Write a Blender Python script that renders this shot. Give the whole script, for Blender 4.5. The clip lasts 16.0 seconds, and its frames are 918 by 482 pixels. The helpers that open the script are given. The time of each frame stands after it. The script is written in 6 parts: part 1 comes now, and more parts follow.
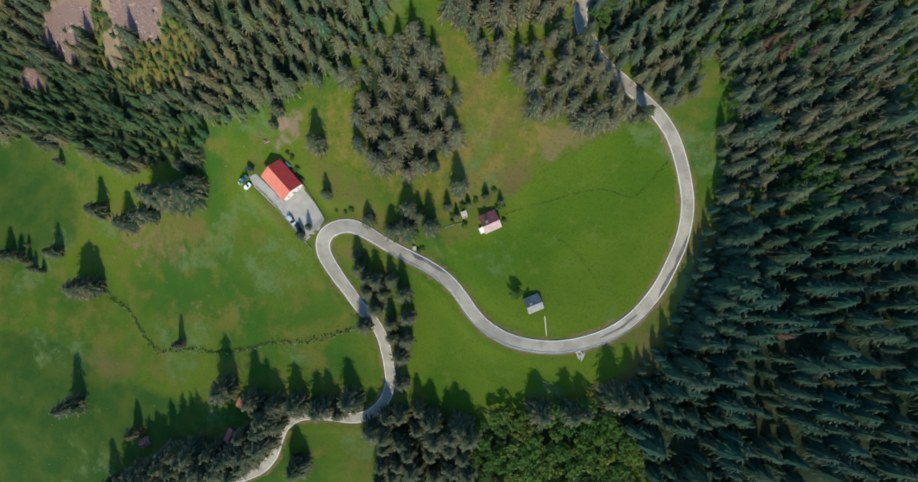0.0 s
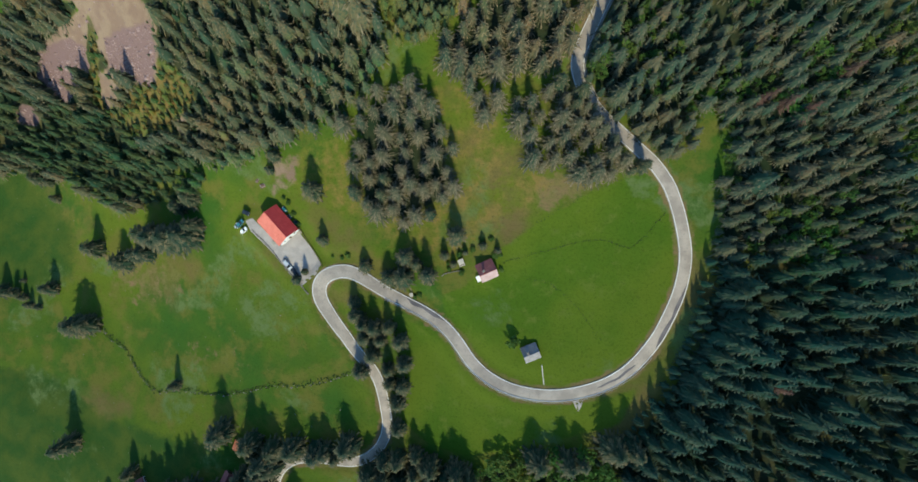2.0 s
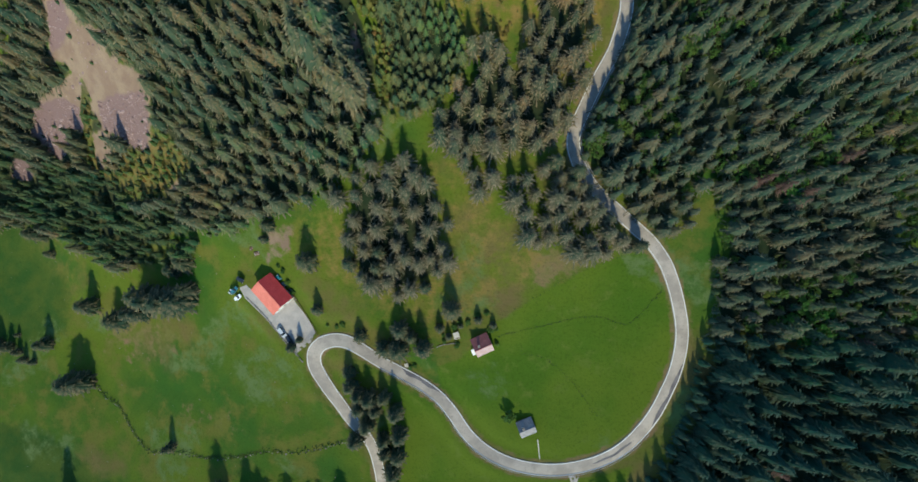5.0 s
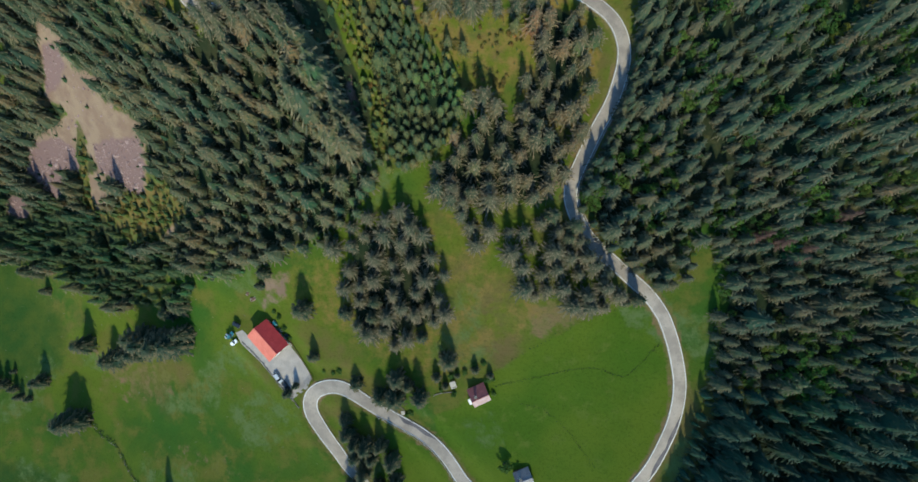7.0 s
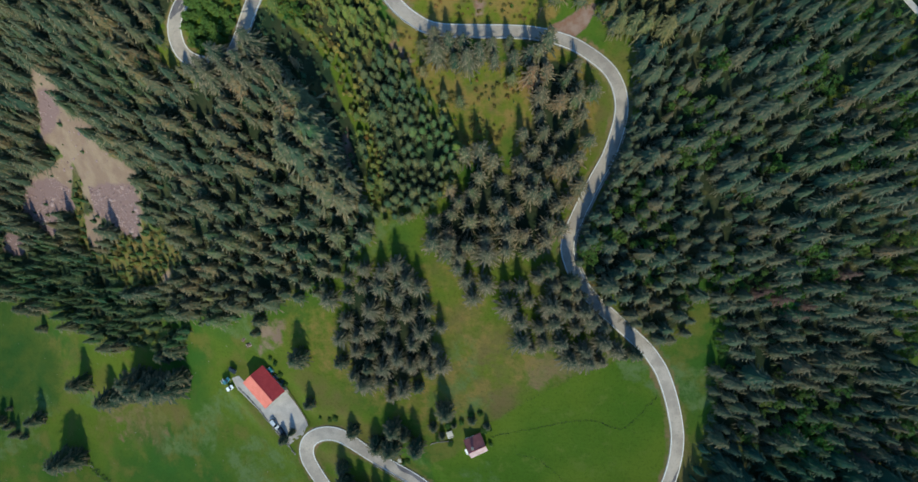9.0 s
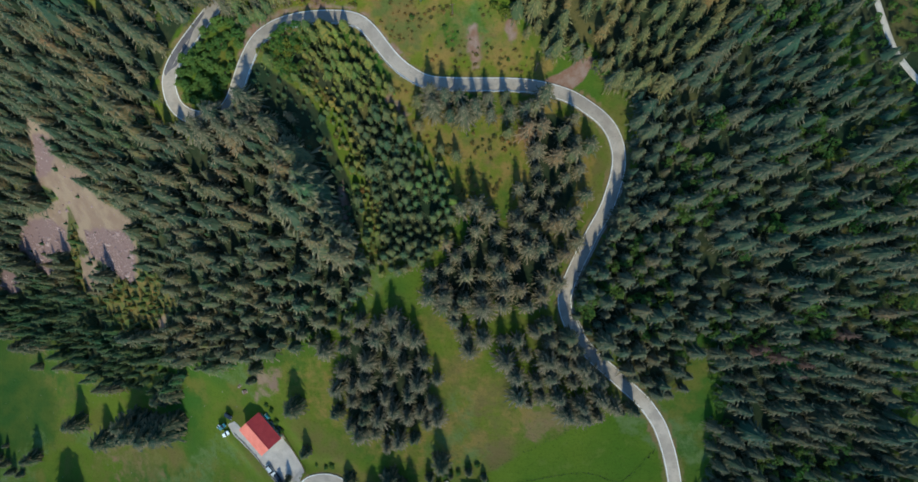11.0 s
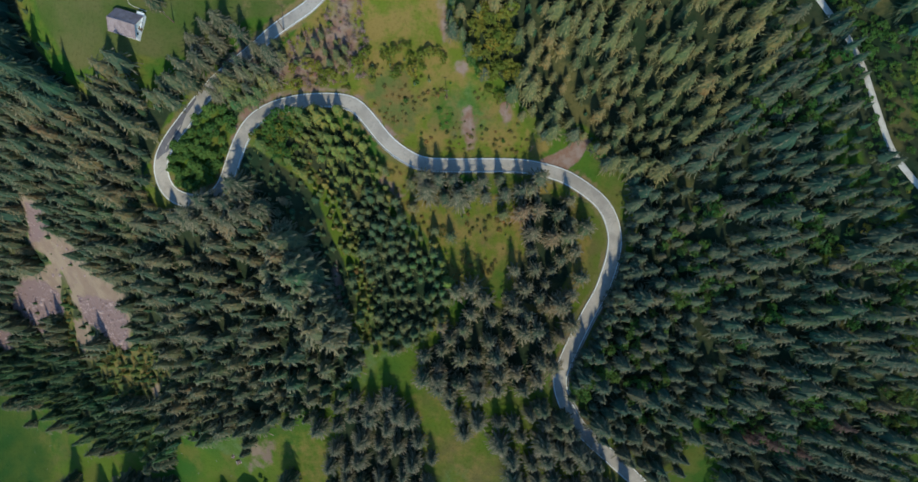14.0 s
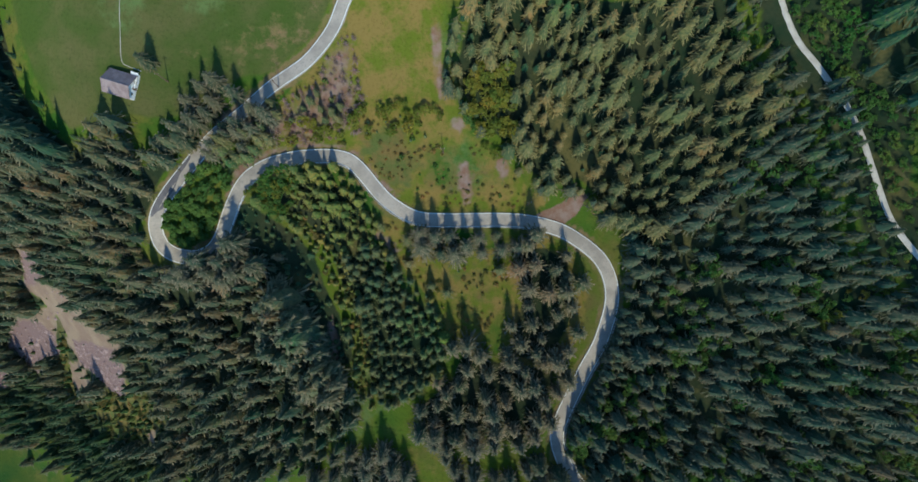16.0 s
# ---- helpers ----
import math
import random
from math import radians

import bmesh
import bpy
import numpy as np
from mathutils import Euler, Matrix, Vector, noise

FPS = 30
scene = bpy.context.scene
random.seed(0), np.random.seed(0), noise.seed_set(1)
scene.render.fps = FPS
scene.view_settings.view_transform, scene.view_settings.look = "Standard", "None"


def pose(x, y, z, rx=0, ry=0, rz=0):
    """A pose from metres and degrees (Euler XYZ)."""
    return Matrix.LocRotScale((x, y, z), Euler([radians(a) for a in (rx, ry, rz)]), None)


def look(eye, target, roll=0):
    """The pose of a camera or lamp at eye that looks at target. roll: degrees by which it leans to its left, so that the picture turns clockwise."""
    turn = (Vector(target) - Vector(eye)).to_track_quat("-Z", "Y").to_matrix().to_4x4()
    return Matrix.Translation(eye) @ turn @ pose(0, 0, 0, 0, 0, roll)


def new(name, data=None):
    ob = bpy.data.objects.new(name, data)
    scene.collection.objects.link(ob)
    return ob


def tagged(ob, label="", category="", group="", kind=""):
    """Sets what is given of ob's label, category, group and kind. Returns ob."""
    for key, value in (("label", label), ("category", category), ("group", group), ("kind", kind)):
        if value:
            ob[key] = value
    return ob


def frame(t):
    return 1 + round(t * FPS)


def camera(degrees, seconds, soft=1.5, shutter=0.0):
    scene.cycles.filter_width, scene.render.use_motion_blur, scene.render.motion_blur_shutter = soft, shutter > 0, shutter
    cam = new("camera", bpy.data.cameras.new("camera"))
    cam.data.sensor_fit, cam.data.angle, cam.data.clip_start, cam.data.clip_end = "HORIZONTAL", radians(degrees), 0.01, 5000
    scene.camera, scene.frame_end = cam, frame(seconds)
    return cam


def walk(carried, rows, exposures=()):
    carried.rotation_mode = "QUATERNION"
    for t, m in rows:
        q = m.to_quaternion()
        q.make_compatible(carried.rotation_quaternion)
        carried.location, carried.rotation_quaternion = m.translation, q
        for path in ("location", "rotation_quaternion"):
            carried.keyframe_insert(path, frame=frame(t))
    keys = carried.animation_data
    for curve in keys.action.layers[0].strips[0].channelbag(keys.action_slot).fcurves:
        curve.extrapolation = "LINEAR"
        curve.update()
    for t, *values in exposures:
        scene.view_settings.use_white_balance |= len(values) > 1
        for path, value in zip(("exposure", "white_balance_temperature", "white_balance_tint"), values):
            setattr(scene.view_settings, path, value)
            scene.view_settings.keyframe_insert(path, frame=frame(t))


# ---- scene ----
# ---------------- camera and its flight ----------------
cam = camera(74.0, 16.0, soft=1.6)
CRUISE, DRIFT, SPEED, NOSE = 250.0, 0.62, 9.417, 3.41
walk(cam, [(t, pose(DRIFT * t, SPEED * t, CRUISE, NOSE, 0, 0)) for t in (0, 1, 2, 3, 4, 5, 6, 7, 8, 9, 10, 11, 12, 13, 14, 15, 16)],
     [(0, -0.05, 5500, -9), (9, -0.17, 5150, -9), (16, -0.19, 5050, -9)])

# ---------------- sky and sun ----------------
SUN_HEIGHT, SUN_SIDE = 41.0, 6.0  # degrees above the horizon; degrees east of due south
world = bpy.data.worlds.new("sky")
scene.world = world
world.use_nodes = True
wn = world.node_tree.nodes
sky = wn.new("ShaderNodeTexSky")
sky.sky_type, sky.sun_disc = "NISHITA", False
sky.sun_elevation, sky.sun_rotation = radians(SUN_HEIGHT), radians(180 - SUN_SIDE)
sky.altitude, sky.air_density, sky.dust_density, sky.ozone_density = 1400, 1.0, 0.0, 1.2
wn["Background"].inputs["Strength"].default_value = 0.26
world.node_tree.links.new(sky.outputs["Color"], wn["Background"].inputs["Color"])
sun = new("sun", bpy.data.lights.new("sun", "SUN"))
sun.data.energy, sun.data.angle, sun.data.color = 5.6, radians(0.6), (1.0, 0.785, 0.555)
se, ss = radians(SUN_HEIGHT), radians(SUN_SIDE)
SUN_FROM = Vector((math.cos(se) * math.sin(ss), -math.cos(se) * math.cos(ss), math.sin(se)))
sun.matrix_world = look(SUN_FROM * 600, (0, 0, 0))


# ---------------- materials ----------------
def links(m):
    return m.node_tree.nodes, m.node_tree.links


def noise_at(n, l, coord, scale, detail=4.0, rough=0.6):
    t = n.new("ShaderNodeTexNoise")
    t.inputs["Scale"].default_value, t.inputs["Detail"].default_value, t.inputs["Roughness"].default_value = scale, detail, rough
    l.new(coord, t.inputs["Vector"])
    return t.outputs["Fac"]


def ramp(n, l, fac, lo, hi):
    r = n.new("ShaderNodeMapRange")
    r.interpolation_type = "SMOOTHSTEP"
    r.inputs["From Min"].default_value, r.inputs["From Max"].default_value = lo, hi
    l.new(fac, r.inputs["Value"])
    return r.outputs["Result"]


def blend(n, l, fac, a, b, mode="MIX"):
    m = n.new("ShaderNodeMix")
    m.data_type, m.blend_type = "RGBA", mode
    if isinstance(fac, float):
        m.inputs[0].default_value = fac
    else:
        l.new(fac, m.inputs[0])
    for sock, v in ((m.inputs[6], a), (m.inputs[7], b)):
        if isinstance(v, tuple):
            sock.default_value = (*v, 1)
        else:
            l.new(v, sock)
    return m.outputs[2]


def material(name, a, b, scale=1.0, fine=8.0, rough=0.85, bump=0.3, metal=0.0, speck=None, vary=0.0, spec=0.3):
    """A surface of two tones: broad patches between a and b, fine grain over them, relief from the grain."""
    m = bpy.data.materials.new(name)
    m.use_nodes = True
    n, l = links(m)
    p = n["Principled BSDF"]
    where = n.new("ShaderNodeTexCoord").outputs["Object"]
    col = blend(n, l, ramp(n, l, noise_at(n, l, where, scale), 0.35, 0.65), a, b)
    grain = noise_at(n, l, where, fine, 6.0, 0.7)
    dark = tuple(0.6 * c for c in a)
    col = blend(n, l, ramp(n, l, grain, 0.5, 0.75), col, speck or dark)
    if vary:
        info = n.new("ShaderNodeObjectInfo")
        hsv = n.new("ShaderNodeHueSaturation")
        l.new(ramp(n, l, info.outputs["Random"], -0.5 / vary + 0.5, 0.5 / vary + 0.5), hsv.inputs["Value"])
        l.new(col, hsv.inputs["Color"])
        mul = n.new("ShaderNodeMath")
        mul.operation, mul.inputs[1].default_value = "MULTIPLY_ADD", vary
        mul.inputs[2].default_value = 1 - vary / 2
        l.new(info.outputs["Random"], mul.inputs[0])
        l.new(mul.outputs[0], hsv.inputs["Value"])
        col = hsv.outputs["Color"]
    l.new(col, p.inputs["Base Color"])
    p.inputs["Roughness"].default_value, p.inputs["Metallic"].default_value = rough, metal
    p.inputs["Specular IOR Level"].default_value = spec
    if bump:
        bp = n.new("ShaderNodeBump")
        bp.inputs["Strength"].default_value, bp.inputs["Distance"].default_value = bump, 0.05
        l.new(grain, bp.inputs["Height"])
        l.new(bp.outputs["Normal"], p.inputs["Normal"])
    return m


def foliage(name, deep, light, tip, shared=False, through_light=0.05):
    """Needles or leaves: tone by tree (shared: from the mesh's own tint) and by grain. Sunlit tips and shaded inner
    twigs are put into the colour by how far out they lie.
    """
    m = bpy.data.materials.new(name)
    m.use_nodes = True
    n, l = links(m)
    p = n["Principled BSDF"]
    where = n.new("ShaderNodeTexCoord").outputs["Object"]
    if shared:
        at = n.new("ShaderNodeAttribute")
        at.attribute_name = "tint"
        each = at.outputs["Fac"]
    else:
        each = n.new("ShaderNodeObjectInfo").outputs["Random"]
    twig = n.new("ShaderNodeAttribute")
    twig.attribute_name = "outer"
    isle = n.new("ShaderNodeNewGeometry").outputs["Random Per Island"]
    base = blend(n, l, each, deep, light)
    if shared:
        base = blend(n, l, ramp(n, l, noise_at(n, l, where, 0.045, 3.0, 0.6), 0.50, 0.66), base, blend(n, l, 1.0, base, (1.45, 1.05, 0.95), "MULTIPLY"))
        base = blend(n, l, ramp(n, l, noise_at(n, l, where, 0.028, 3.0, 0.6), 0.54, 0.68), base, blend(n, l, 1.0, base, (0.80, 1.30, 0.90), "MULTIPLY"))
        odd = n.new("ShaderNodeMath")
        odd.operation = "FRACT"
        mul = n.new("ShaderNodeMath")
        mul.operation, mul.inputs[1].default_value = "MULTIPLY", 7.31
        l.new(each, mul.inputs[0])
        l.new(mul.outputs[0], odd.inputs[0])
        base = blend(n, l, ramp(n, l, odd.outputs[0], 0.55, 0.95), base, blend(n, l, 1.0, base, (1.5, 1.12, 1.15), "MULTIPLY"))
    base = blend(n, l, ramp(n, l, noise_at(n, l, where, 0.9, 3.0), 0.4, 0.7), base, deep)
    # twig ends turn to the tip tone, sun on the outer crown painted in
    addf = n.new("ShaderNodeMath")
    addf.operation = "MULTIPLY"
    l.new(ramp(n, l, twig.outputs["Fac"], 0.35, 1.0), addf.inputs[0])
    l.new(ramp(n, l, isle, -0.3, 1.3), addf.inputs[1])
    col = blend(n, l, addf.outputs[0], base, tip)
    l.new(col, p.inputs["Base Color"])
    p.inputs["Roughness"].default_value = 0.75
    p.inputs["Diffuse Roughness"].default_value = 0.8
    p.inputs["Specular IOR Level"].default_value = 0.2
    glow = n.new("ShaderNodeBsdfTranslucent")
    l.new(col, glow.inputs["Color"])
    both = n.new("ShaderNodeMixShader")
    both.inputs[0].default_value = through_light
    l.new(p.outputs[0], both.inputs[1])
    l.new(glow.outputs[0], both.inputs[2])
    l.new(both.outputs[0], n["Material Output"].inputs["Surface"])
    return m


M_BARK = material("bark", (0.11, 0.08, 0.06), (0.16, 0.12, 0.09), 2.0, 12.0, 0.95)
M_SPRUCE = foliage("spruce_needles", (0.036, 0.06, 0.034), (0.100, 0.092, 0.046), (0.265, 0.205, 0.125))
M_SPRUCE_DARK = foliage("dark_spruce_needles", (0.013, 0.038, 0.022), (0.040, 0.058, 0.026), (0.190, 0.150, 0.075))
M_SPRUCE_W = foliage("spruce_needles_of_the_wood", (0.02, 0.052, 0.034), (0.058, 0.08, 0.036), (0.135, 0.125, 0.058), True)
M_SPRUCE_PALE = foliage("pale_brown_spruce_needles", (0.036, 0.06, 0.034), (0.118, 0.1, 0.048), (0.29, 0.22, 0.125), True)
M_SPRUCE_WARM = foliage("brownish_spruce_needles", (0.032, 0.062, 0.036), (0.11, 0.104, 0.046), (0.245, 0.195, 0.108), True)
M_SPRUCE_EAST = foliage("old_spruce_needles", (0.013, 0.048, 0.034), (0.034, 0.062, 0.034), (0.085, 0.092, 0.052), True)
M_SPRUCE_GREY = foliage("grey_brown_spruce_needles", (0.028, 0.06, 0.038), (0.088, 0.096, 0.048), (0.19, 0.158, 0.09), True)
# brighter olive copy of the spruce needles, sunshine on the stand put into colour
M_SPRUCE_SUNNY = foliage("sunlit_olive_spruce_needles", (0.05, 0.074, 0.03), (0.14, 0.134, 0.046), (0.27, 0.22, 0.09), True)
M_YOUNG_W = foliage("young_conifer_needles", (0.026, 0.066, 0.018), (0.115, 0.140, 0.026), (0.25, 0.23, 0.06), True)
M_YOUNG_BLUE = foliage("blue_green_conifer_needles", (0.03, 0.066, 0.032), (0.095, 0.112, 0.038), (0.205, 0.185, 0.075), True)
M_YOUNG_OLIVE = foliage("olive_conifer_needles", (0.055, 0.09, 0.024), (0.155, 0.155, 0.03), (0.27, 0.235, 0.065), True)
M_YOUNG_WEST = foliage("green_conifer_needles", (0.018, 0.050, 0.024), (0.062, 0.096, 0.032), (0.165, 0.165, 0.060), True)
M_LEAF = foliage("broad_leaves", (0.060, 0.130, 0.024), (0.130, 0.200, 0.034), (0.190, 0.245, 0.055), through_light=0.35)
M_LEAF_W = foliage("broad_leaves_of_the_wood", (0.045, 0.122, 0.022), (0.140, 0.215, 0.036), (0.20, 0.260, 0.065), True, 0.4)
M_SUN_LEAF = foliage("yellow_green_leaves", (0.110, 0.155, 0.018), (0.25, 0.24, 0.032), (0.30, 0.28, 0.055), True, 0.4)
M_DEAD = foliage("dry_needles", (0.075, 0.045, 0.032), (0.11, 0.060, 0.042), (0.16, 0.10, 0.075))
M_ROAD = material("worn_asphalt", (0.255, 0.218, 0.178), (0.355, 0.305, 0.248), 0.16, 1.4, 0.9, 0.15, speck=(0.205, 0.178, 0.150))
M_NEW_ROAD = material("newer_asphalt", (0.095, 0.085, 0.088), (0.14, 0.125, 0.125), 0.3, 3.0, 0.85, 0.15)
M_LINE = material("white_road_paint", (0.55, 0.54, 0.50), (0.66, 0.65, 0.60), 0.8, 6.0, 0.7, 0.1)
M_TRACK = material("pale_gravel", (0.38, 0.33, 0.27), (0.48, 0.43, 0.36), 0.3, 4.0, 0.95, 0.6)
M_YARD = material("yard_concrete", (0.30, 0.27, 0.24), (0.37, 0.33, 0.29), 0.3, 5.0, 0.9, 0.2)
M_STONE = material("field_stone", (0.15, 0.135, 0.11), (0.25, 0.22, 0.19), 0.8, 6.0, 0.9, 0.5, vary=0.5)
M_SCREE = material("scree_rock", (0.19, 0.122, 0.108), (0.36, 0.255, 0.220), 0.25, 3.0, 0.92, 0.6)
M_STEEL = material("galvanised_steel", (0.42, 0.43, 0.44), (0.52, 0.53, 0.54), 2.0, 10.0, 0.5, 0.05, metal=0.6)
M_PLASTER = material("white_plaster", (0.66, 0.63, 0.58), (0.74, 0.72, 0.68), 0.6, 8.0, 0.9, 0.15)
M_TIMBER = material("dark_timber", (0.10, 0.065, 0.045), (0.17, 0.11, 0.075), 0.8, 9.0, 0.85, 0.4)
M_PLANK = material("grey_weathered_planks", (0.33, 0.30, 0.24), (0.42, 0.38, 0.31), 1.0, 9.0, 0.9, 0.3)
M_RED_ROOF = material("red_sheet_roof", (0.33, 0.034, 0.036), (0.40, 0.046, 0.046), 0.4, 5.0, 0.6, 0.1, spec=0.4)
# sunward slope of the red roof: fading, and bright sun put into its colour
M_SALMON_ROOF = material("sunlit_faded_red_sheet_roof", (0.54, 0.145, 0.095), (0.60, 0.18, 0.12), 0.4, 5.0, 0.6, 0.1, spec=0.4)
M_BROWN_ROOF = material("brown_red_tile_roof", (0.22, 0.078, 0.072), (0.29, 0.105, 0.098), 0.6, 7.0, 0.8, 0.4)
# paler copies for sunward slopes, sunlight put into the tile and slate colours
M_PALE_PINK_ROOF = material("sunlit_pink_tiles", (0.38, 0.26, 0.24), (0.46, 0.33, 0.31), 0.6, 7.0, 0.8, 0.4)
M_PALE_GREY_ROOF = material("sunlit_grey_slates", (0.22, 0.205, 0.20), (0.28, 0.265, 0.26), 0.6, 7.0, 0.75, 0.4)
M_GREY_ROOF = material("grey_slate_roof", (0.17, 0.16, 0.17), (0.25, 0.235, 0.24), 0.6, 7.0, 0.75, 0.4)
M_MAUVE_ROOF = material("faded_shingle_roof", (0.19, 0.14, 0.135), (0.26, 0.20, 0.19), 0.6, 7.0, 0.85, 0.4)
M_ORANGE_ROOF = material("orange_tile_roof", (0.50, 0.17, 0.08), (0.58, 0.23, 0.12), 0.6, 7.0, 0.8, 0.4)
M_GLASS = material("dark_window_glass", (0.02, 0.024, 0.028), (0.03, 0.035, 0.04), 1.0, 2.0, 0.08, 0.0, spec=0.6)
M_RUBBER = material("tyre_rubber", (0.02, 0.02, 0.02), (0.03, 0.03, 0.03), 3.0, 20.0, 0.9, 0.1)
M_TEAL_SHEET = material("teal_sheet", (0.030, 0.145, 0.170), (0.045, 0.180, 0.205), 1.0, 6.0, 0.5, 0.2)
M_DARK_SHEET = material("dark_sheet", (0.025, 0.045, 0.055), (0.040, 0.060, 0.070), 1.0, 6.0, 0.5, 0.2)
M_TUFT = foliage("rank_grass", (0.030, 0.060, 0.012), (0.055, 0.095, 0.016), (0.10, 0.12, 0.03), True)
CAR_PAINT = {k: material(k + "_car_paint", c, tuple(min(1, 1.1 * v) for v in c), 0.5, 3.0, 0.3, 0.0, spec=0.6)
             for k, c in (("white", (0.72, 0.72, 0.70)), ("black", (0.02, 0.022, 0.026)), ("silver", (0.42, 0.44, 0.45)), ("teal", (0.03, 0.11, 0.13)))}

# ---------------- the plan: ways, woods and fields ----------------
ROAD_A = [
    (-21.8, 244.1), (-23.8, 240.1), (-26.2, 236.4), (-29.9, 228.7), (-37.8, 219.8), (-43.9, 215.5), (-50.2, 211.2), (-56.2, 205.7),
    (-62.1, 200.5), (-67.9, 195.5), (-72.2, 190.7), (-78.6, 183.4), (-83, 178.5), (-87.1, 173.6), (-89.5, 168.9), (-89.5, 164.4),
    (-88, 160.3), (-83.7, 157.8), (-77.9, 157.2), (-72.8, 159.1), (-69.3, 163), (-66.8, 168.7), (-64.5, 173.9), (-62.5, 178),
    (-59.9, 182), (-56.4, 185), (-52, 187.4), (-44.6, 189.6), (-39, 190.3), (-33.3, 190.6), (-27.6, 190), (-24.3, 187.8),
    (-21.3, 184.5), (-17.4, 179.6), (-13.7, 175.9), (-10.2, 173.5), (-6.3, 171.3), (-1.8, 170.2),
]
ROAD_B = [
    (5.1, 170), (13.1, 170.1), (23.1, 170.3), (33.2, 169.8), (43.3, 167.4), (48.4, 165), (53.4, 161.6), (57.8, 157.8),
    (60.6, 153.4), (62.2, 148.4), (62.6, 144.3), (62, 139.3), (60.3, 133.3), (58, 126.8), (54.2, 120.1), (50.9, 113.5),
    (47.7, 106.8), (45, 100.5), (43.8, 95.6), (44.7, 90.8), (46.8, 85.8), (50.2, 80.3), (55, 75.1), (60.7, 70),
    (66.6, 64.6), (72.1, 59.6), (76, 54.3), (78, 51), (81.1, 42.6), (83, 35), (84.1, 27.6),
]
ROAD_C = [
    (83.6, 20.1), (81.7, 12), (78.7, 4.7), (75.3, -2.5), (70.9, -9.1), (65.2, -15.7), (58, -21), (49.7, -24.6),
    (40.1, -26.9), (30.2, -27), (20.5, -25), (12, -20.5), (5.7, -14.5), (0.9, -7.4), (-4.5, -1.1), (-11.6, 4.1),
]
ROAD_D = [
    (-20.1, 8.5), (-28.6, 12.8), (-34.7, 16.5), (-40.1, 19.6), (-45.1, 21.4), (-51, 20.8), (-55.4, 18.5), (-57.4, 14.6),
    (-56.8, 9.7), (-54.3, 5.3), (-50.4, -0.6), (-45.9, -6.5), (-42.5, -11.5), (-39, -15.4), (-35.3, -19.6), (-32.4, -25.3),
    (-30.8, -31.9), (-29.7, -38.5), (-29.3, -44.7), (-31.1, -51), (-34.6, -56.2), (-39.9, -60.2), (-46, -61.7), (-52.5, -61.3),
    (-59.1, -60.6), (-65.6, -60.5), (-71, -61.4), (-75.4, -64), (-78.5, -67.3), (-80.9, -72.8), (-83.5, -79.6), (-88.7, -86),
    (-96.3, -90.1), (-105.1, -94), (-116.3, -99.8),
]
TRACK = [
    (97.6, 233.8), (99.9, 227.7), (102.3, 221.8), (105.6, 215.4), (109.5, 210.4), (112.5, 205), (115.8, 200.2), (117.4, 196.8),
    (119.1, 192.6), (120.8, 188.3), (122.3, 182.9), (124.3, 176.4), (126, 170.6), (128, 165.2), (130.9, 160.4), (133.5, 156.6),
    (137.6, 151.2),
]
SUNNY_BUSHES = [
    (11.5, 212.4), (17.9, 217.2), (25.7, 215.5), (28.4, 196.6), (23, 190), (15.1, 194.9), (13.2, 202.8),
]
LANE_SIDE = [
    (92, 232), (97, 221), (103, 211), (108, 203), (114, 195), (118.7, 189.1), (121.9, 177), (125.6, 164.9), (130.5, 156), (137.2, 147.3),
    (140.2, 136.9), (126, 145), (117, 158), (112, 176), (105, 192), (97, 204), (90, 218), (86, 230),
]
DARK_EDGE = [
    (91, 24), (88.5, 14), (87, 5.5), (84, -5), (79.2, -16), (72.5, -26.5), (66, -36), (60.1, -46),
    (50.1, -51.2), (60.8, -56.4), (64, -58.5), (68.3, -47.8), (75.7, -38.6), (83.1, -26.5), (88, -13.8), (92, -3.4),
    (95, 6.9), (96.6, 17.2), (97.8, 26.3),
]
EDGE_GIANTS = [
    (97.8, 26.3), (95.6, 17.2), (93.8, 6.9), (91.3, -3.4), (87, -13.8), (81.1, -26.5), (73.7, -38.6), (66.3, -47.8),
    (72, -52), (79.5, -42), (87, -30), (93, -17), (97.5, -6), (100, 6), (102, 17), (104, 26),
]
EAST_TREES_S = [
    (97.8, 26.3), (95.6, 17.2), (93.8, 6.9), (91.3, -3.4), (87, -13.8), (81.1, -26.5), (73.7, -38.6), (66.3, -47.8),
    (63.6, -52.7), (64, -58.5), (70.1, -70.1), (73.9, -87.5), (172.4, -79.6), (160.8, 24.7),
]
MEADOW_BROWN_B = [
    (-138.4, -8.8), (-94.7, -5.6), (-87.6, -22.8), (-123.4, -31.6),
]
MEADOW_BROWN = [
    (-183.7, 38.1), (-147.4, 40.3), (-118, 26.4), (-115.4, 7.6), (-153.4, -0.4), (-177.3, 5.5),
]
BEND_EDGE = [
    (43, 90), (44.5, 86), (49, 77.5), (52.5, 73.5), (50, 71), (45, 75),
    (41.5, 82),
]
ROAD_EAST = [
    (66, 141), (63.8, 131.5), (61.3, 125.4), (57.3, 118.3), (54.1, 111.8), (51, 105.3), (48.4, 99.5), (47.3, 95),
    (50.5, 94), (52, 98), (54.6, 103.8), (57.7, 110.3), (60.9, 116.8), (65, 124), (67.5, 130.3), (69.6, 140),
]
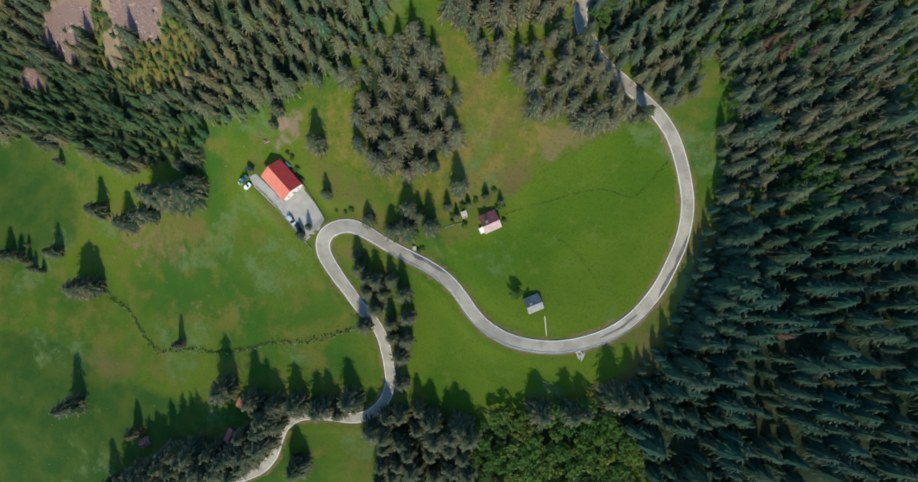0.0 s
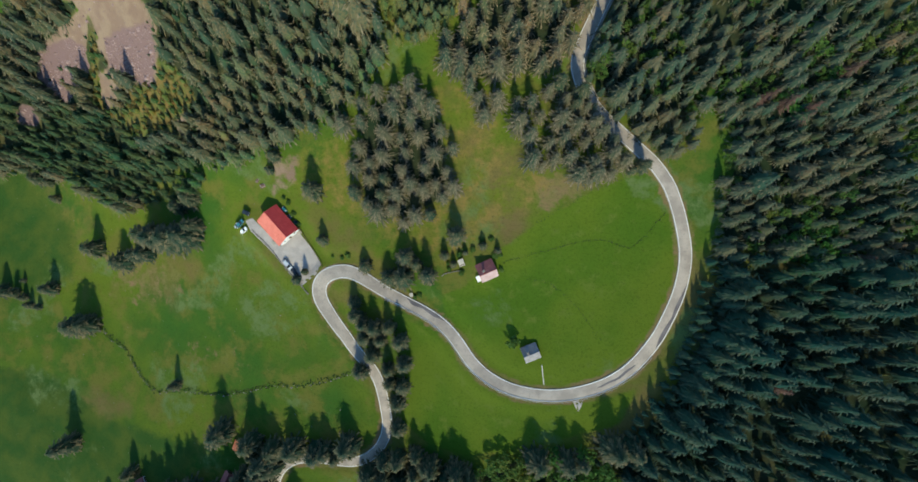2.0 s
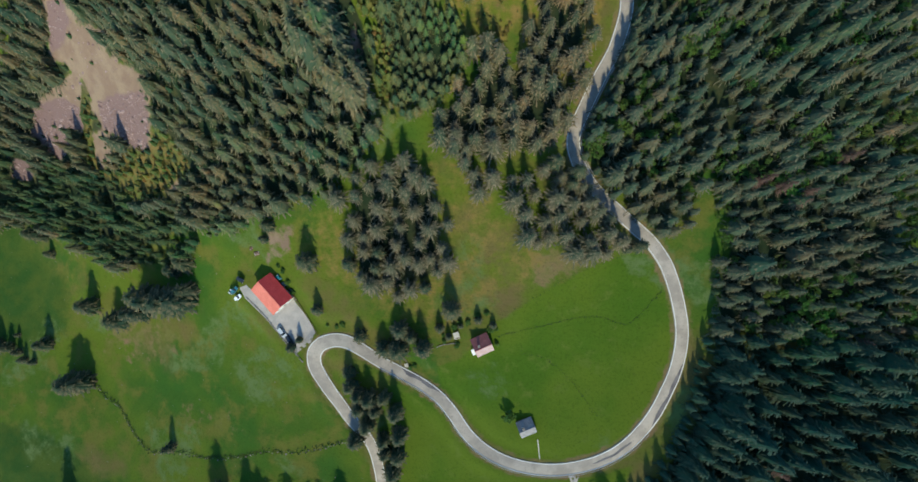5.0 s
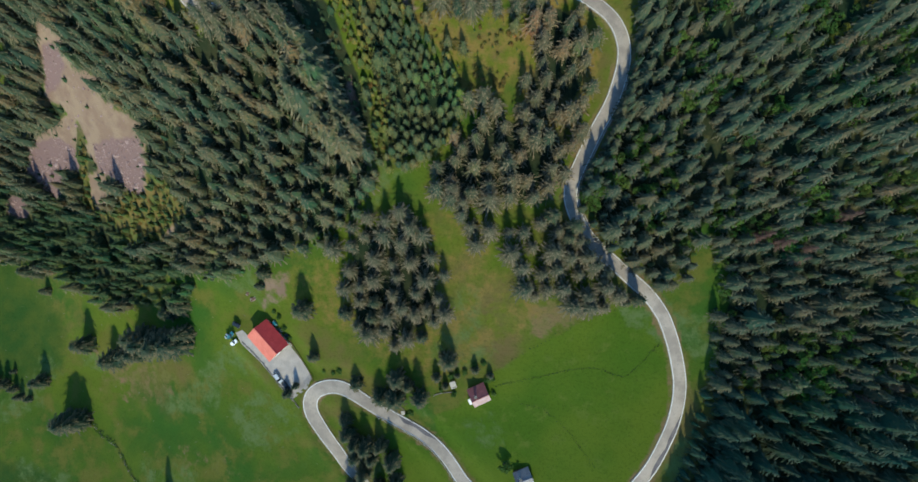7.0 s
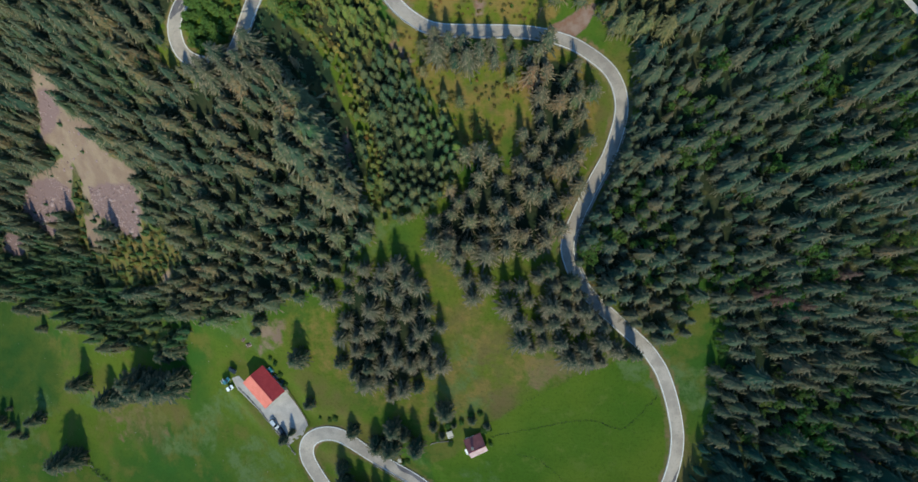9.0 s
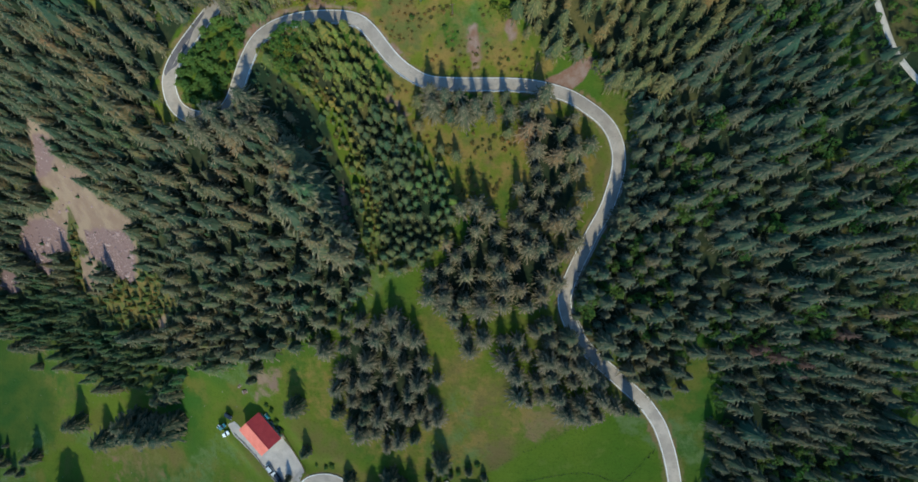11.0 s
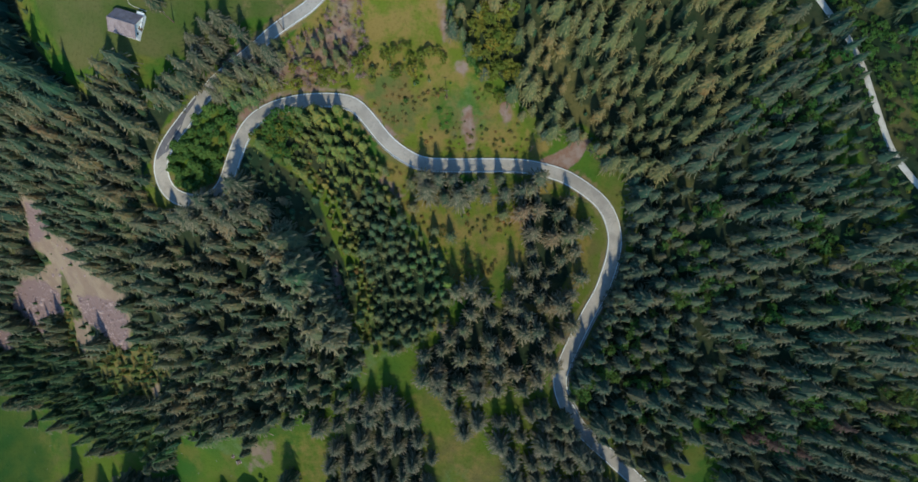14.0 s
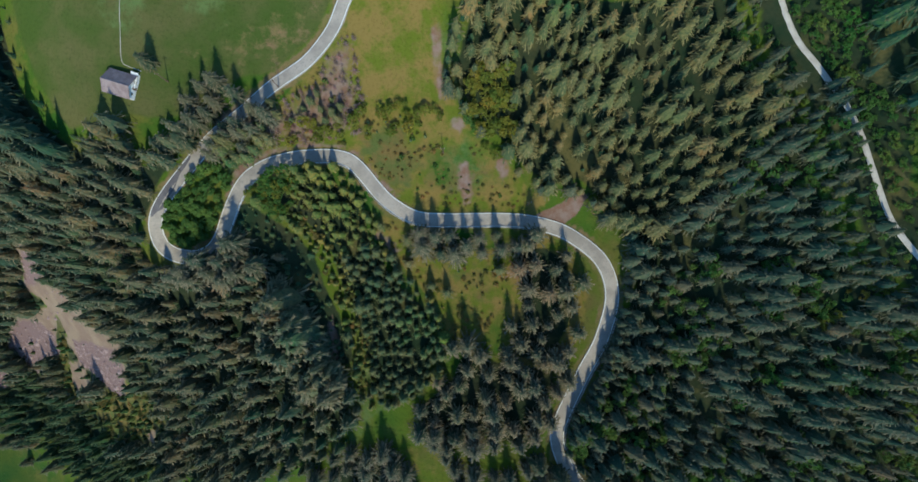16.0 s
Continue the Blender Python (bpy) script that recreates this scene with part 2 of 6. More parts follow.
LANE_TREES = [
    (113.5, 203.9), (115.7, 199.3), (117.2, 194.2), (118.3, 190.4), (116.3, 189.3), (114.4, 193.6), (112.1, 199.9), (111.5, 202.9),
]
LANE_COPSE = [
    (125.5, 167.0), (126.5, 163.3), (125.1, 161.8), (123.6, 166.1),
]
# meadow painted darker here, standing for shade
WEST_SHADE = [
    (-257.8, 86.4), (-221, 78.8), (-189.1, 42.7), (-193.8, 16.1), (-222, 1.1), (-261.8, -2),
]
LOOP_TREES = [
    (-81.4, 156), (-75.2, 155.7), (-68.3, 157.2), (-64.9, 162.6), (-57.6, 160.2), (-56.5, 151.4), (-66.7, 147.4), (-76.3, 149.4),
    (-83, 151.4),
]
SPUR_TREES = [
    (-52.5, 204.5), (-60.1, 198.2), (-66, 193.3), (-69.8, 189.3), (-66.5, 186.5), (-62.5, 189.8), (-56.8, 194.8), (-49.5, 201),
]
SPUR_EARTH = [
    (-74.4, 192), (-69.6, 198.5), (-60.6, 206.7), (-52.7, 210.3), (-52.1, 204.2), (-60.6, 194), (-68.4, 188.4),
]
SOIL_D = [
    (22.7, 192.4), (25.9, 190.6), (27.2, 184.7), (24.5, 183.8), (22.4, 187.5),
]
SOIL_C = [
    (10.3, 190.5), (13.4, 189.2), (14.3, 180.9), (14.1, 175.1), (11.1, 174.7), (9.5, 182.7),
]
SOIL_B = [
    (7.6, 202.9), (11.4, 202.6), (12.4, 198.8), (9.5, 197.7), (7.2, 200),
]
ROCKS_C = [
    (-169.4, 163), (-159.4, 160.4), (-158.2, 154.4), (-164.8, 148.9), (-179.2, 147.5),
]
ROCKS_B = [
    (-155.4, 123.5), (-143.5, 123.9), (-123.5, 121.4), (-124.7, 112.2), (-130.7, 101.1), (-136.8, 102.6), (-150.3, 111.1), (-156.3, 115),
]
ROCKS_A = [
    (-206.7, 126.3), (-194.6, 130.9), (-181.2, 130.2), (-170.9, 124.2), (-171.7, 115.6), (-180.7, 110.8), (-192.5, 104.7), (-200.8, 109.7),
    (-209.5, 116.2),
]
SCREE_BITS = [
    (-119.3, 87.6), (-114.6, 87.4), (-117, 81.2), (-119.9, 83),
]
# meadow painted darker here, standing for lens falloff in the corner
DIM_MEADOW = [
    (-254.7, -26.7), (-209.6, -29.1), (-176.1, -48.5), (-116.5, -58), (-152, -117.7), (-273.7, -131.6),
]
SW_ROW = [
    (-108.6, -47.8), (-94.5, -50.4), (-83.6, -55.2), (-62.4, -57.8), (-49.3, -54.9), (-43.5, -52.1), (-42, -54.7), (-46.8, -58.5),
    (-62.5, -60), (-81, -58.8), (-94.7, -56.2), (-107.8, -53.8),
]
NE_SUNNY = [
    (12.6, 240.5), (7.5, 226), (4.8, 216.9), (6.5, 208.9), (12.9, 200.7), (22.2, 192.2), (30, 183.5), (41.7, 178.1),
    (49.2, 179.8), (57, 172.3), (63.6, 164.7), (73, 164.4), (87.5, 176.2), (97, 188.3), (102.5, 205.7), (97.1, 218.2),
    (90.9, 234.2),
]
GLADE_NE = [
    (113.8, 137.5), (118.4, 145.5), (124.7, 151), (130.7, 156.1), (132.8, 152.7), (130.1, 148.2), (125.8, 143.1), (121.6, 139.3),
    (117.2, 135.3),
]
UPPER_MEADOW = [
    (-83.3, 71), (-61.8, 75.6), (-42, 80.5), (-5.2, 94.2), (20.6, 94.8), (23, 70.2), (50.9, 54.1), (34.4, 41.4),
    (17.2, 30.1), (-5.6, 17.2), (-34.3, 29.4), (-54, 41.7), (-76.9, 54.6),
]
FIELD_BROWN = [
    (-77.8, 216.4), (-67.2, 225.8), (-56.6, 231.6), (-38.2, 240.5), (-29.2, 237), (-35.2, 227), (-48.6, 215.4), (-57.6, 210.6),
    (-64.3, 215.5), (-72.9, 213.2),
]
HAIRPIN_BANK = [
    (-76.6, 189.9), (-80.3, 184.8), (-86.7, 178), (-91.8, 171.3), (-94.5, 164.8), (-93.7, 158.8), (-91.9, 160.1), (-92.4, 165.8),
    (-89.5, 173.1), (-85.1, 179.1), (-79.4, 184.8),
]
WEDGE_TREES = [
    (-53, 141), (-47.5, 146), (-45.5, 141.3), (-40.9, 131), (-35.8, 121.5), (-29.8, 116.2), (-33.9, 110), (-45, 119.9), (-53, 130),
]
SUNNY_SLOPE = [
    (-23.2, 246.6), (5.7, 244.4), (3.7, 225.9), (5.8, 211.1), (13, 201.7), (25.8, 188.4), (32.9, 181), (41, 176.8),
    (33.1, 172.9), (5.2, 172.7), (-8.6, 176), (-17.2, 183.5), (-24.7, 191.5), (-33.2, 193.6), (-53.6, 190.8), (-57.7, 194.6),
    (-39.6, 214), (-25.8, 229.4),
]
LEAFY_CORNER = [
    (-60.4, 178), (-55.6, 182.7), (-46.3, 186.7), (-43.8, 182.1), (-45.2, 174.6), (-49.3, 167.9), (-55.3, 174),
]
SHADE_WEDGE = [
    (-66, 165.8), (-63.1, 174), (-59.1, 175.3), (-52.2, 169.8), (-45, 165.1), (-38.7, 156.3), (-35.2, 145.3), (-28.7, 131),
    (-27, 121.6), (-31.3, 119.4), (-37.1, 126.8), (-42.7, 137.2), (-47.1, 146.4), (-49.3, 157.3), (-58.7, 159.2), (-64, 157.2),
]
YOUNG_WEST = [
    (-238.1, 113.5), (-222.3, 113.2), (-223.2, 102.2), (-219.8, 92.1), (-198.4, 103.2), (-182, 100), (-169.8, 95.8), (-153.8, 91.2),
    (-141.5, 77.4), (-119.8, 76.6), (-111.5, 68.8), (-107.7, 63.8), (-121.3, 52.1), (-146.4, 54.4), (-165.8, 53.1), (-180.3, 62.1),
    (-203.2, 72.4), (-214.2, 78.2), (-243.7, 85.3),
]
PLANT_EDGE = [
    (-57, 176), (-50, 171.5), (-42.6, 165.6), (-37.5, 157.5), (-34.6, 147.6), (-30.4, 136.6), (-26.8, 123), (-25.2, 109),
    (-20, 109), (-20, 123), (-22.5, 137), (-25.5, 148), (-28, 158), (-33, 168), (-41, 176), (-50, 181),
]
PLANT_LOW = [
    (-31, 157), (-22, 161), (-13, 158), (-6, 150), (2.1, 141.4), (5.1, 127.3), (3.5, 117.1), (-7.2, 107.6), (-19.8, 104),
    (-24.9, 108.2), (-26.4, 123), (-30, 136.4),
]
SCREE_TONGUE = [
    (-165.8, 112.9), (-152.1, 112.1), (-153.5, 103.6), (-158, 97.2), (-164.1, 98.9), (-166.7, 104.9),
]
NW_BEND_IN = [
    (-68.1, 191.7), (-63.6, 195.1), (-57.3, 200.1), (-52, 202.2), (-48.5, 200.6), (-53.3, 194.1), (-60.6, 189.6), (-65.4, 187.4),
]
NW_BEND_OUT = [
    (-73, 205.9), (-68.9, 210.5), (-65.5, 212.4), (-60.1, 209.3), (-57.5, 204.6), (-62, 200.5), (-68.2, 195.9), (-71.6, 195.2),
]
BRUSH = [
    (-55.2, 203.6), (-44.1, 208), (-36, 214), (-31, 225), (-23, 227), (-21.4, 210), (-22, 198), (-34, 195.5),
    (-49, 195), (-56, 192),
]
SPUR_CONIFERS = [
    (-64.9, 192.5), (-57, 199), (-52, 201), (-50.5, 195), (-54, 191), (-61, 185.5), (-66, 184.5),
]
BRUSH_CONIFERS = [
    (-49.6, 205.5), (-36.8, 209.8), (-27.6, 207.4), (-28.9, 200.3), (-39.1, 199), (-48.3, 199.5),
]
BRUSH_BUSHES = [
    (-50, 198), (-36, 202), (-26, 203), (-21, 205), (-21, 197), (-34, 195.5), (-48, 193),
]
SLOPE_BUSHES = [
    (-20, 201), (-13, 206.6), (-6.7, 207.8), (3.9, 203.8), (2.8, 193.9), (-6.9, 195.6), (-14.5, 197.3), (-21, 196),
]
GREEN_PATCH = [
    (-4, 195.9), (12.4, 198.4), (22.2, 190.7), (20.5, 176.6), (4.5, 176.4), (-3.3, 181.3),
]
OCHRE_PATCH = [
    (-23.7, 200.4), (-6.8, 200.5), (-4.3, 181.3), (-13.2, 179.4), (-22.7, 190.7),
]
CUT_BANK = [
    (-63.6, 186.2), (-58.9, 190.6), (-49.8, 194), (-38.7, 195.7), (-29.3, 195.5), (-22.7, 192.2), (-16.2, 184.5), (-8.6, 176.9),
    (-10.6, 175.4), (-18.3, 181.1), (-24.8, 190), (-33.2, 193.2), (-44.5, 191.8), (-55.5, 188.4), (-62.1, 182.6), (-66.4, 174.3),
    (-68.2, 174.2),
]
HOUSE_TRAIL = [
    (-76.5, 70.5), (-70, 70), (-62.5, 69), (-62.5, 60.5), (-67, 53.5), (-77.5, 52.6), (-76, 60), (-79, 66),
]
BARE_STRIPS_B = [
    (-18.6, 168.2), (-13.8, 165.3), (-8.9, 160.3), (-10.9, 157.4), (-16.8, 160.3), (-19.7, 164.3),
]
BARE_STRIPS_A = [
    (-34.1, 138.6), (-31.4, 128.8), (-32.3, 116.8), (-35.2, 114.9), (-36.4, 124.9), (-36.4, 134.7),
]
RED_BANK = [
    (1, 227.6), (3.4, 230.6), (4.8, 225.8), (4.4, 217.8), (5.8, 211.1), (6.5, 206.4), (3.9, 206.8), (2.4, 212.9),
    (1.4, 219.5),
]
SCREE_UP = [
    (-166.8, 170.9), (-159.9, 170.8), (-156.5, 163.4), (-152.4, 156.8), (-153.7, 151.3), (-143.6, 147.1), (-135.8, 142.5), (-129.8, 139.5),
    (-142, 139.9), (-136.7, 134.9), (-127.4, 130.3), (-121.6, 125.4), (-120.9, 119.2), (-124.2, 110), (-129.9, 100.3), (-134.3, 101.9),
    (-140, 104.8), (-145.2, 107.7), (-149.9, 111.8), (-156.1, 111.3), (-157, 116.3), (-160.8, 121.1), (-159.8, 126.1), (-160.1, 131.8),
    (-163.2, 134.6), (-171.5, 123), (-171.7, 115.6), (-179.2, 112.5), (-190, 110), (-192.6, 104.2), (-198.5, 107.3), (-202.2, 111.7),
    (-208.8, 116.2), (-208.1, 121.6), (-205.1, 128), (-196.1, 132.3), (-184.6, 136.5), (-174.6, 136.6), (-170, 138), (-171, 141.5),
    (-179.2, 144.2), (-180.6, 148.8), (-173.8, 154.9), (-174.5, 163.2),
]
SCREE_GAP = [
    (-174, 162), (-153, 153), (-147, 142), (-148, 120), (-150, 106), (-172, 108), (-168, 126), (-178, 142),
]
SCREE_EDGE = [
    (-160, 172.5), (-154.5, 164), (-150.5, 157), (-146, 150), (-136, 145.5), (-127, 141.5), (-118.5, 128), (-117.5, 118), (-110, 119), (-111, 131),
    (-122, 148), (-136, 155), (-146, 168), (-153, 178),
]
PALE_GRASS = [
    (-96, 10), (-82, 19), (-64, 16), (-60, 4), (-75, -8), (-91, -7),
]
PALE_GRASS_B = [
    (4, 11), (18, 14.5), (25, 5), (18, -2), (6.5, 1),
]
SCREE_LOW = [
    (-225.6, 107), (-217, 106.8), (-212.7, 100.9), (-215.8, 94.3), (-221.1, 95.3), (-225.8, 98.3),
]
ORANGE_SLOPE = [
    (-164.9, 128.3), (-161.9, 123.1), (-161.9, 118.6), (-168.4, 110.1), (-164.3, 99), (-155.5, 94.5), (-151, 94), (-146.1, 102.8), (-134.1, 102),
    (-127.1, 109), (-119, 107.5), (-111, 100), (-108, 92), (-117, 84.6), (-134.7, 77.7), (-143.4, 78.8), (-151, 88.2),
    (-160.2, 93.4), (-172.1, 98), (-173.3, 108.5),
]
HILL_EDGE = [
    (-140.4, 248), (-135.3, 235.5), (-132, 219.4), (-127, 208.5), (-118.8, 200.6), (-110.5, 194.5), (-114, 187), (-126, 192),
    (-137, 202), (-145, 214), (-149, 231), (-150, 246),
]
HILL_TALL = [
    (-146, 248), (-143, 235.5), (-140, 217), (-134, 204), (-125, 195.6), (-114, 190.5), (-114, 185), (-126, 188),
    (-139, 198), (-149, 212), (-153, 231), (-153, 246),
]
WEST_FOREST = [
    (-243.2, 110), (-249.3, 75), (-211.2, 69.4), (-189.8, 67.6), (-179.1, 56.9), (-155, 50.2), (-147, 51), (-142, 58),
    (-126, 62), (-115.7, 67.5), (-99.1, 63.3), (-81.4, 68.8), (-60.3, 74.9), (-46.8, 78.6), (-31.4, 88.8), (-27.7, 97.3),
    (-26.6, 100.1), (-24.1, 111.2), (-32.4, 114.3), (-34.1, 122.2), (-34.7, 131.9), (-43.3, 141.4), (-44.6, 152.5), (-48, 159.7),
    (-55.2, 164.7), (-61, 161.7), (-69.2, 155.4), (-79.7, 155.3), (-87, 153.7), (-93.3, 162.2), (-87.4, 171.8), (-84.5, 178.2),
    (-71.8, 193.5), (-75.5, 198.5), (-81.8, 193.7), (-89.1, 189.7), (-93.3, 198), (-100.8, 196.5), (-109.4, 194), (-118.8, 200.6),
    (-128.5, 212.6), (-135.3, 235.5), (-140.4, 248.1), (-149.8, 251.4), (-218.7, 143.5), (-231.9, 133.5),
]
PLANTATION = [
    (-59.8, 177.7), (-55, 182.4), (-45.8, 186.9), (-32.8, 188.4), (-22.7, 180.6), (-18.1, 171.8), (-15.4, 161.2), (-8.7, 151.4),
    (2.1, 141.4), (5.1, 127.3), (3.5, 117.1), (-7.2, 107.6), (-19.8, 104), (-24.9, 108.2), (-26.4, 123), (-30, 136.4),
    (-34.1, 147.4), (-37, 157.2), (-42.4, 164.9), (-49.5, 170.1), (-55.6, 174.1),
]
GLADE_FOREST_W = [
    (-6.8, 107.6), (5.2, 118), (8.2, 129.9), (18.9, 125.9), (30.7, 123.9), (44.4, 122), (48.2, 114.3), (42.4, 106.4),
    (38.6, 94.5), (28.9, 88.2), (19, 91.9), (9.1, 87.3), (1.1, 93.3), (-7, 97.2),
]
GLADE_FOREST_E = [
    (27.7, 164.1), (40.7, 165.2), (50.8, 157.4), (53.3, 145.6), (52, 133.6), (46, 121.6), (37, 117.7), (27, 119.7),
    (24.9, 131.7), (27.9, 141.7), (25.8, 153.5),
]
ROAD_TREES = [
    (-3.6, 166), (5.2, 165), (28.9, 165.2), (31, 159.3), (19, 157.3), (3.2, 157.2), (-3.6, 159.2),
]
CLEARING = [
    (-18.6, 171.1), (-6.8, 168.2), (5.1, 161.4), (23.2, 159.4), (27.4, 153.4), (25.4, 141.2), (19.3, 133.1), (16.2, 122.9),
    (7.1, 127), (3, 141.3), (-7, 151.4), (-14.8, 161.3),
]
SLOPE_SHRUBS = [
    (-51.8, 204.7), (-39.5, 214.9), (-28, 221.9), (-22.7, 215), (-17.6, 201), (-2.3, 200), (9.2, 197.3), (22.7, 192),
    (33, 179.1), (29.1, 174.3), (5.2, 175.1), (-8.6, 178.8), (-18.1, 186.3), (-23.7, 192.8), (-33.1, 195.4), (-44.3, 194.2),
    (-53.5, 192.1), (-58.6, 195.5),
]
EAST_FOREST_N = [
    (12.6, 240.5), (7.5, 226), (4.8, 216.9), (6.5, 208.9), (12.9, 200.7), (22.2, 192.2), (30, 183.5), (41.7, 178.1),
    (49.2, 179.8), (57, 172.3), (63.6, 164.7), (67.5, 155.1), (65.9, 147.5), (63.6, 137.8), (60.5, 126.2), (53.9, 112.5),
    (49.1, 102.6), (44.2, 92.6), (52.3, 81.3), (62.5, 71.1), (72.7, 63.9), (82.7, 60.7), (87.1, 69.3), (86.2, 82.5),
    (90.8, 82.2), (96, 59.3), (93.2, 49.7), (93.3, 25.4), (159.3, 23.8), (148.3, 88.5), (133.9, 148.9), (127.2, 151.2),
    (122.4, 157.5), (119.5, 165.4), (116.1, 181), (113, 192), (107.6, 201.9), (103.5, 207), (97.1, 218.2), (90.9, 234.2),
]
EAST_FOREST_S = [
    (94.1, 26.5), (92.3, 17.2), (90.4, 6.9), (86.6, -3.4), (81.2, -13.9), (74.8, -25.6), (67.7, -36.7), (60.1, -46),
    (50.1, -51.2), (60.8, -56.4), (70.1, -70.1), (73.9, -87.5), (172.4, -79.6), (160.8, 24.7),
]
TRACK_SIDE = [
    (101.1, 227.5), (108.2, 216), (114.1, 205.9), (119.5, 195.9), (123.5, 186.1), (127.7, 173.3), (132.8, 162.2), (136.1, 162),
    (130.9, 229.6), (100.6, 236),
]
EDGE_FOREST_NE = [
    (118.1, 216), (120.9, 221), (123.5, 227.1), (132, 225.2), (134.2, 193.2), (126.9, 195.9), (121.7, 199.7), (118.9, 207.4),
]
MID_GROVE = [
    (-31.1, 89.1), (-17.9, 89.7), (-6.1, 86.4), (-1.3, 73.3), (0.2, 59.1), (-1.3, 47.8), (-9.8, 42.5), (-21.2, 39.1),
    (-30.5, 39.9), (-39.3, 48.2), (-42.6, 63.8), (-39.8, 71.9), (-46.4, 78), (-40.5, 80.9),
]
MID_COPSE = [
    (-4, 96.7), (13.8, 98.7), (20, 94.4), (16, 86.7), (14.4, 75.3), (8.7, 76.8), (4.4, 87.4),
]
BEND_GROVE = [
    (22.2, 83.4), (36.5, 90.7), (42.6, 85.4), (49.3, 75.6), (56.2, 66.6), (62.5, 59.2), (57.6, 55.5), (49.5, 54.2),
    (37.2, 58.1), (27.2, 59.7), (22, 69.5),
]
HAIRPIN_GROVE = [
    (-44, 6), (-38, 2), (-33, 1.5), (-27, -1), (-20, -4), (-18, -12), (-18, -24), (-22, -34),
    (-27, -33), (-31, -22), (-36, -12), (-41, -1),
]
SOUTH_ROW = [
    (-37.1, -56.3), (-23.1, -53.1), (-5.8, -57.2), (3.9, -61.7), (4, -88.6), (-37.1, -91.6),
]
SOUTH_BROADLEAF = [
    (3.9, -63.5), (17.9, -53.4), (31.4, -49.9), (48.7, -48.7), (61.6, -55), (71.3, -71.3), (75.2, -89), (4.1, -97.8),
]
SW_GROVE = [
    (-146.1, -88.3), (-131.2, -78.6), (-107.8, -76.4), (-99.1, -76.9), (-91.5, -64.1), (-81.7, -58.9), (-78.4, -62), (-85.2, -74),
    (-95.5, -85), (-124.5, -105.8), (-169.6, -112.1), (-171.5, -101.3),
]
LOOP_BUSHES = [
    (-71.2, 188.5), (-66.6, 187.7), (-65.2, 183.3), (-66, 175.1), (-69.2, 166.7), (-73.9, 162.1), (-82.5, 161.7), (-85, 165.7),
    (-83.1, 172.1), (-78.9, 178.4),
]
MOWN_FIELD = [
    (16.7, 29), (32.3, 39.4), (48.9, 49.4), (70.5, 57.1), (78.3, 45.6), (82, 28.7), (80.2, 13.7), (71.2, -4.7),
    (61.1, -15.8), (45.4, -22.9), (26.8, -23.4), (13.1, -16.7), (3.8, -6.2), (-3.3, 2), (-5.6, 11.4), (3.7, 14.7),
]
SOUTH_FIELD = [
    (-20.2, 0.8), (-10.5, -1.5), (-0.9, -11), (8.5, -24), (22.4, -30.6), (40.2, -31.1), (55.1, -28.3), (67.4, -23.4),
    (61.7, -37.1), (27.3, -48.6), (3.9, -55.4), (-10.9, -51.1), (-23.4, -41.3), (-20.5, -21.1),
]
BROWN_PATCH = [
    (30.8, 54.9), (38.2, 57.5), (46.6, 55.9), (49.2, 52.1), (43.7, 48.1), (36.4, 45), (32.2, 43.6), (29.9, 48.6),
]
NORTH_FIELD = [
    (-133.5, 239.4), (-124.7, 214.4), (-113.2, 197.6), (-96.2, 202.1), (-82.2, 200.5), (-71.8, 202.8), (-60.9, 213.9), (-50.3, 216.2),
    (-35.1, 228.7), (-27, 243.5), (-134.4, 255),
]
YARD = [
    (-66.7, 38.5), (-60.9, 31.4), (-56.5, 24.3), (-58.5, 20), (-65.1, 15.2), (-69.5, 20.2), (-78.7, 30.4), (-86.8, 38.1),
    (-89.3, 42.7), (-86.3, 43.9), (-74.1, 31.9),
]
TURNOUT = [
    (36.2, 172.4), (43.1, 174.9), (50.7, 180), (53.7, 178), (50.1, 172.3), (45.3, 168.4), (39.3, 169.4),
]
STONE_BANK = [
    (-177.7, -7.2), (-173.1, -12.2), (-162.9, -17.2), (-157.4, -23.9), (-151.1, -31), (-142.5, -35.6), (-126.8, -33.7), (-110.2, -34.4),
    (-95, -32.4), (-80.7, -28.9), (-67.1, -28.3), (-53.8, -24.7), (-44.3, -22),
]
FIELD_PATH = [
    (17.7, 24.6), (32.5, 28.4), (47.4, 32.3), (55.8, 32.3), (64.3, 29.8), (70.4, 35.2), (76.3, 42.5),
]
FIELD_PATH_B = [
    (26.2, 18.4), (36, 16.2), (45.9, 7.4), (54.6, -4.8),
]
FIELD_FENCE = [
    (17.2, 31.2), (32.2, 40), (48.9, 49.8), (70.5, 57.7),
]
PLANK_PATH = [
    (33.3, -15.1), (34.5, -23.9),
]
HOUSE_PATH = [
    (-94.1, 239), (-93.8, 230), (-93.8, 221.1), (-93.6, 216.2), (-90.7, 215.1), (-87.2, 213.7),
]
GARDEN_WALL = [
    (-5.6, 19.2), (-4.4, 20.3), (-0.9, 21), (3, 21.6),
]
FIELD_GATE = [
    (44.9, -28.6), (48.7, -28), (48.3, -30.3), (47.1, -32.7), (45.8, -30.9),
]
YARD_WALL = [
    (-62.2, 12), (-70.8, 21.3), (-78.6, 30.9), (-86.7, 39.1),
]
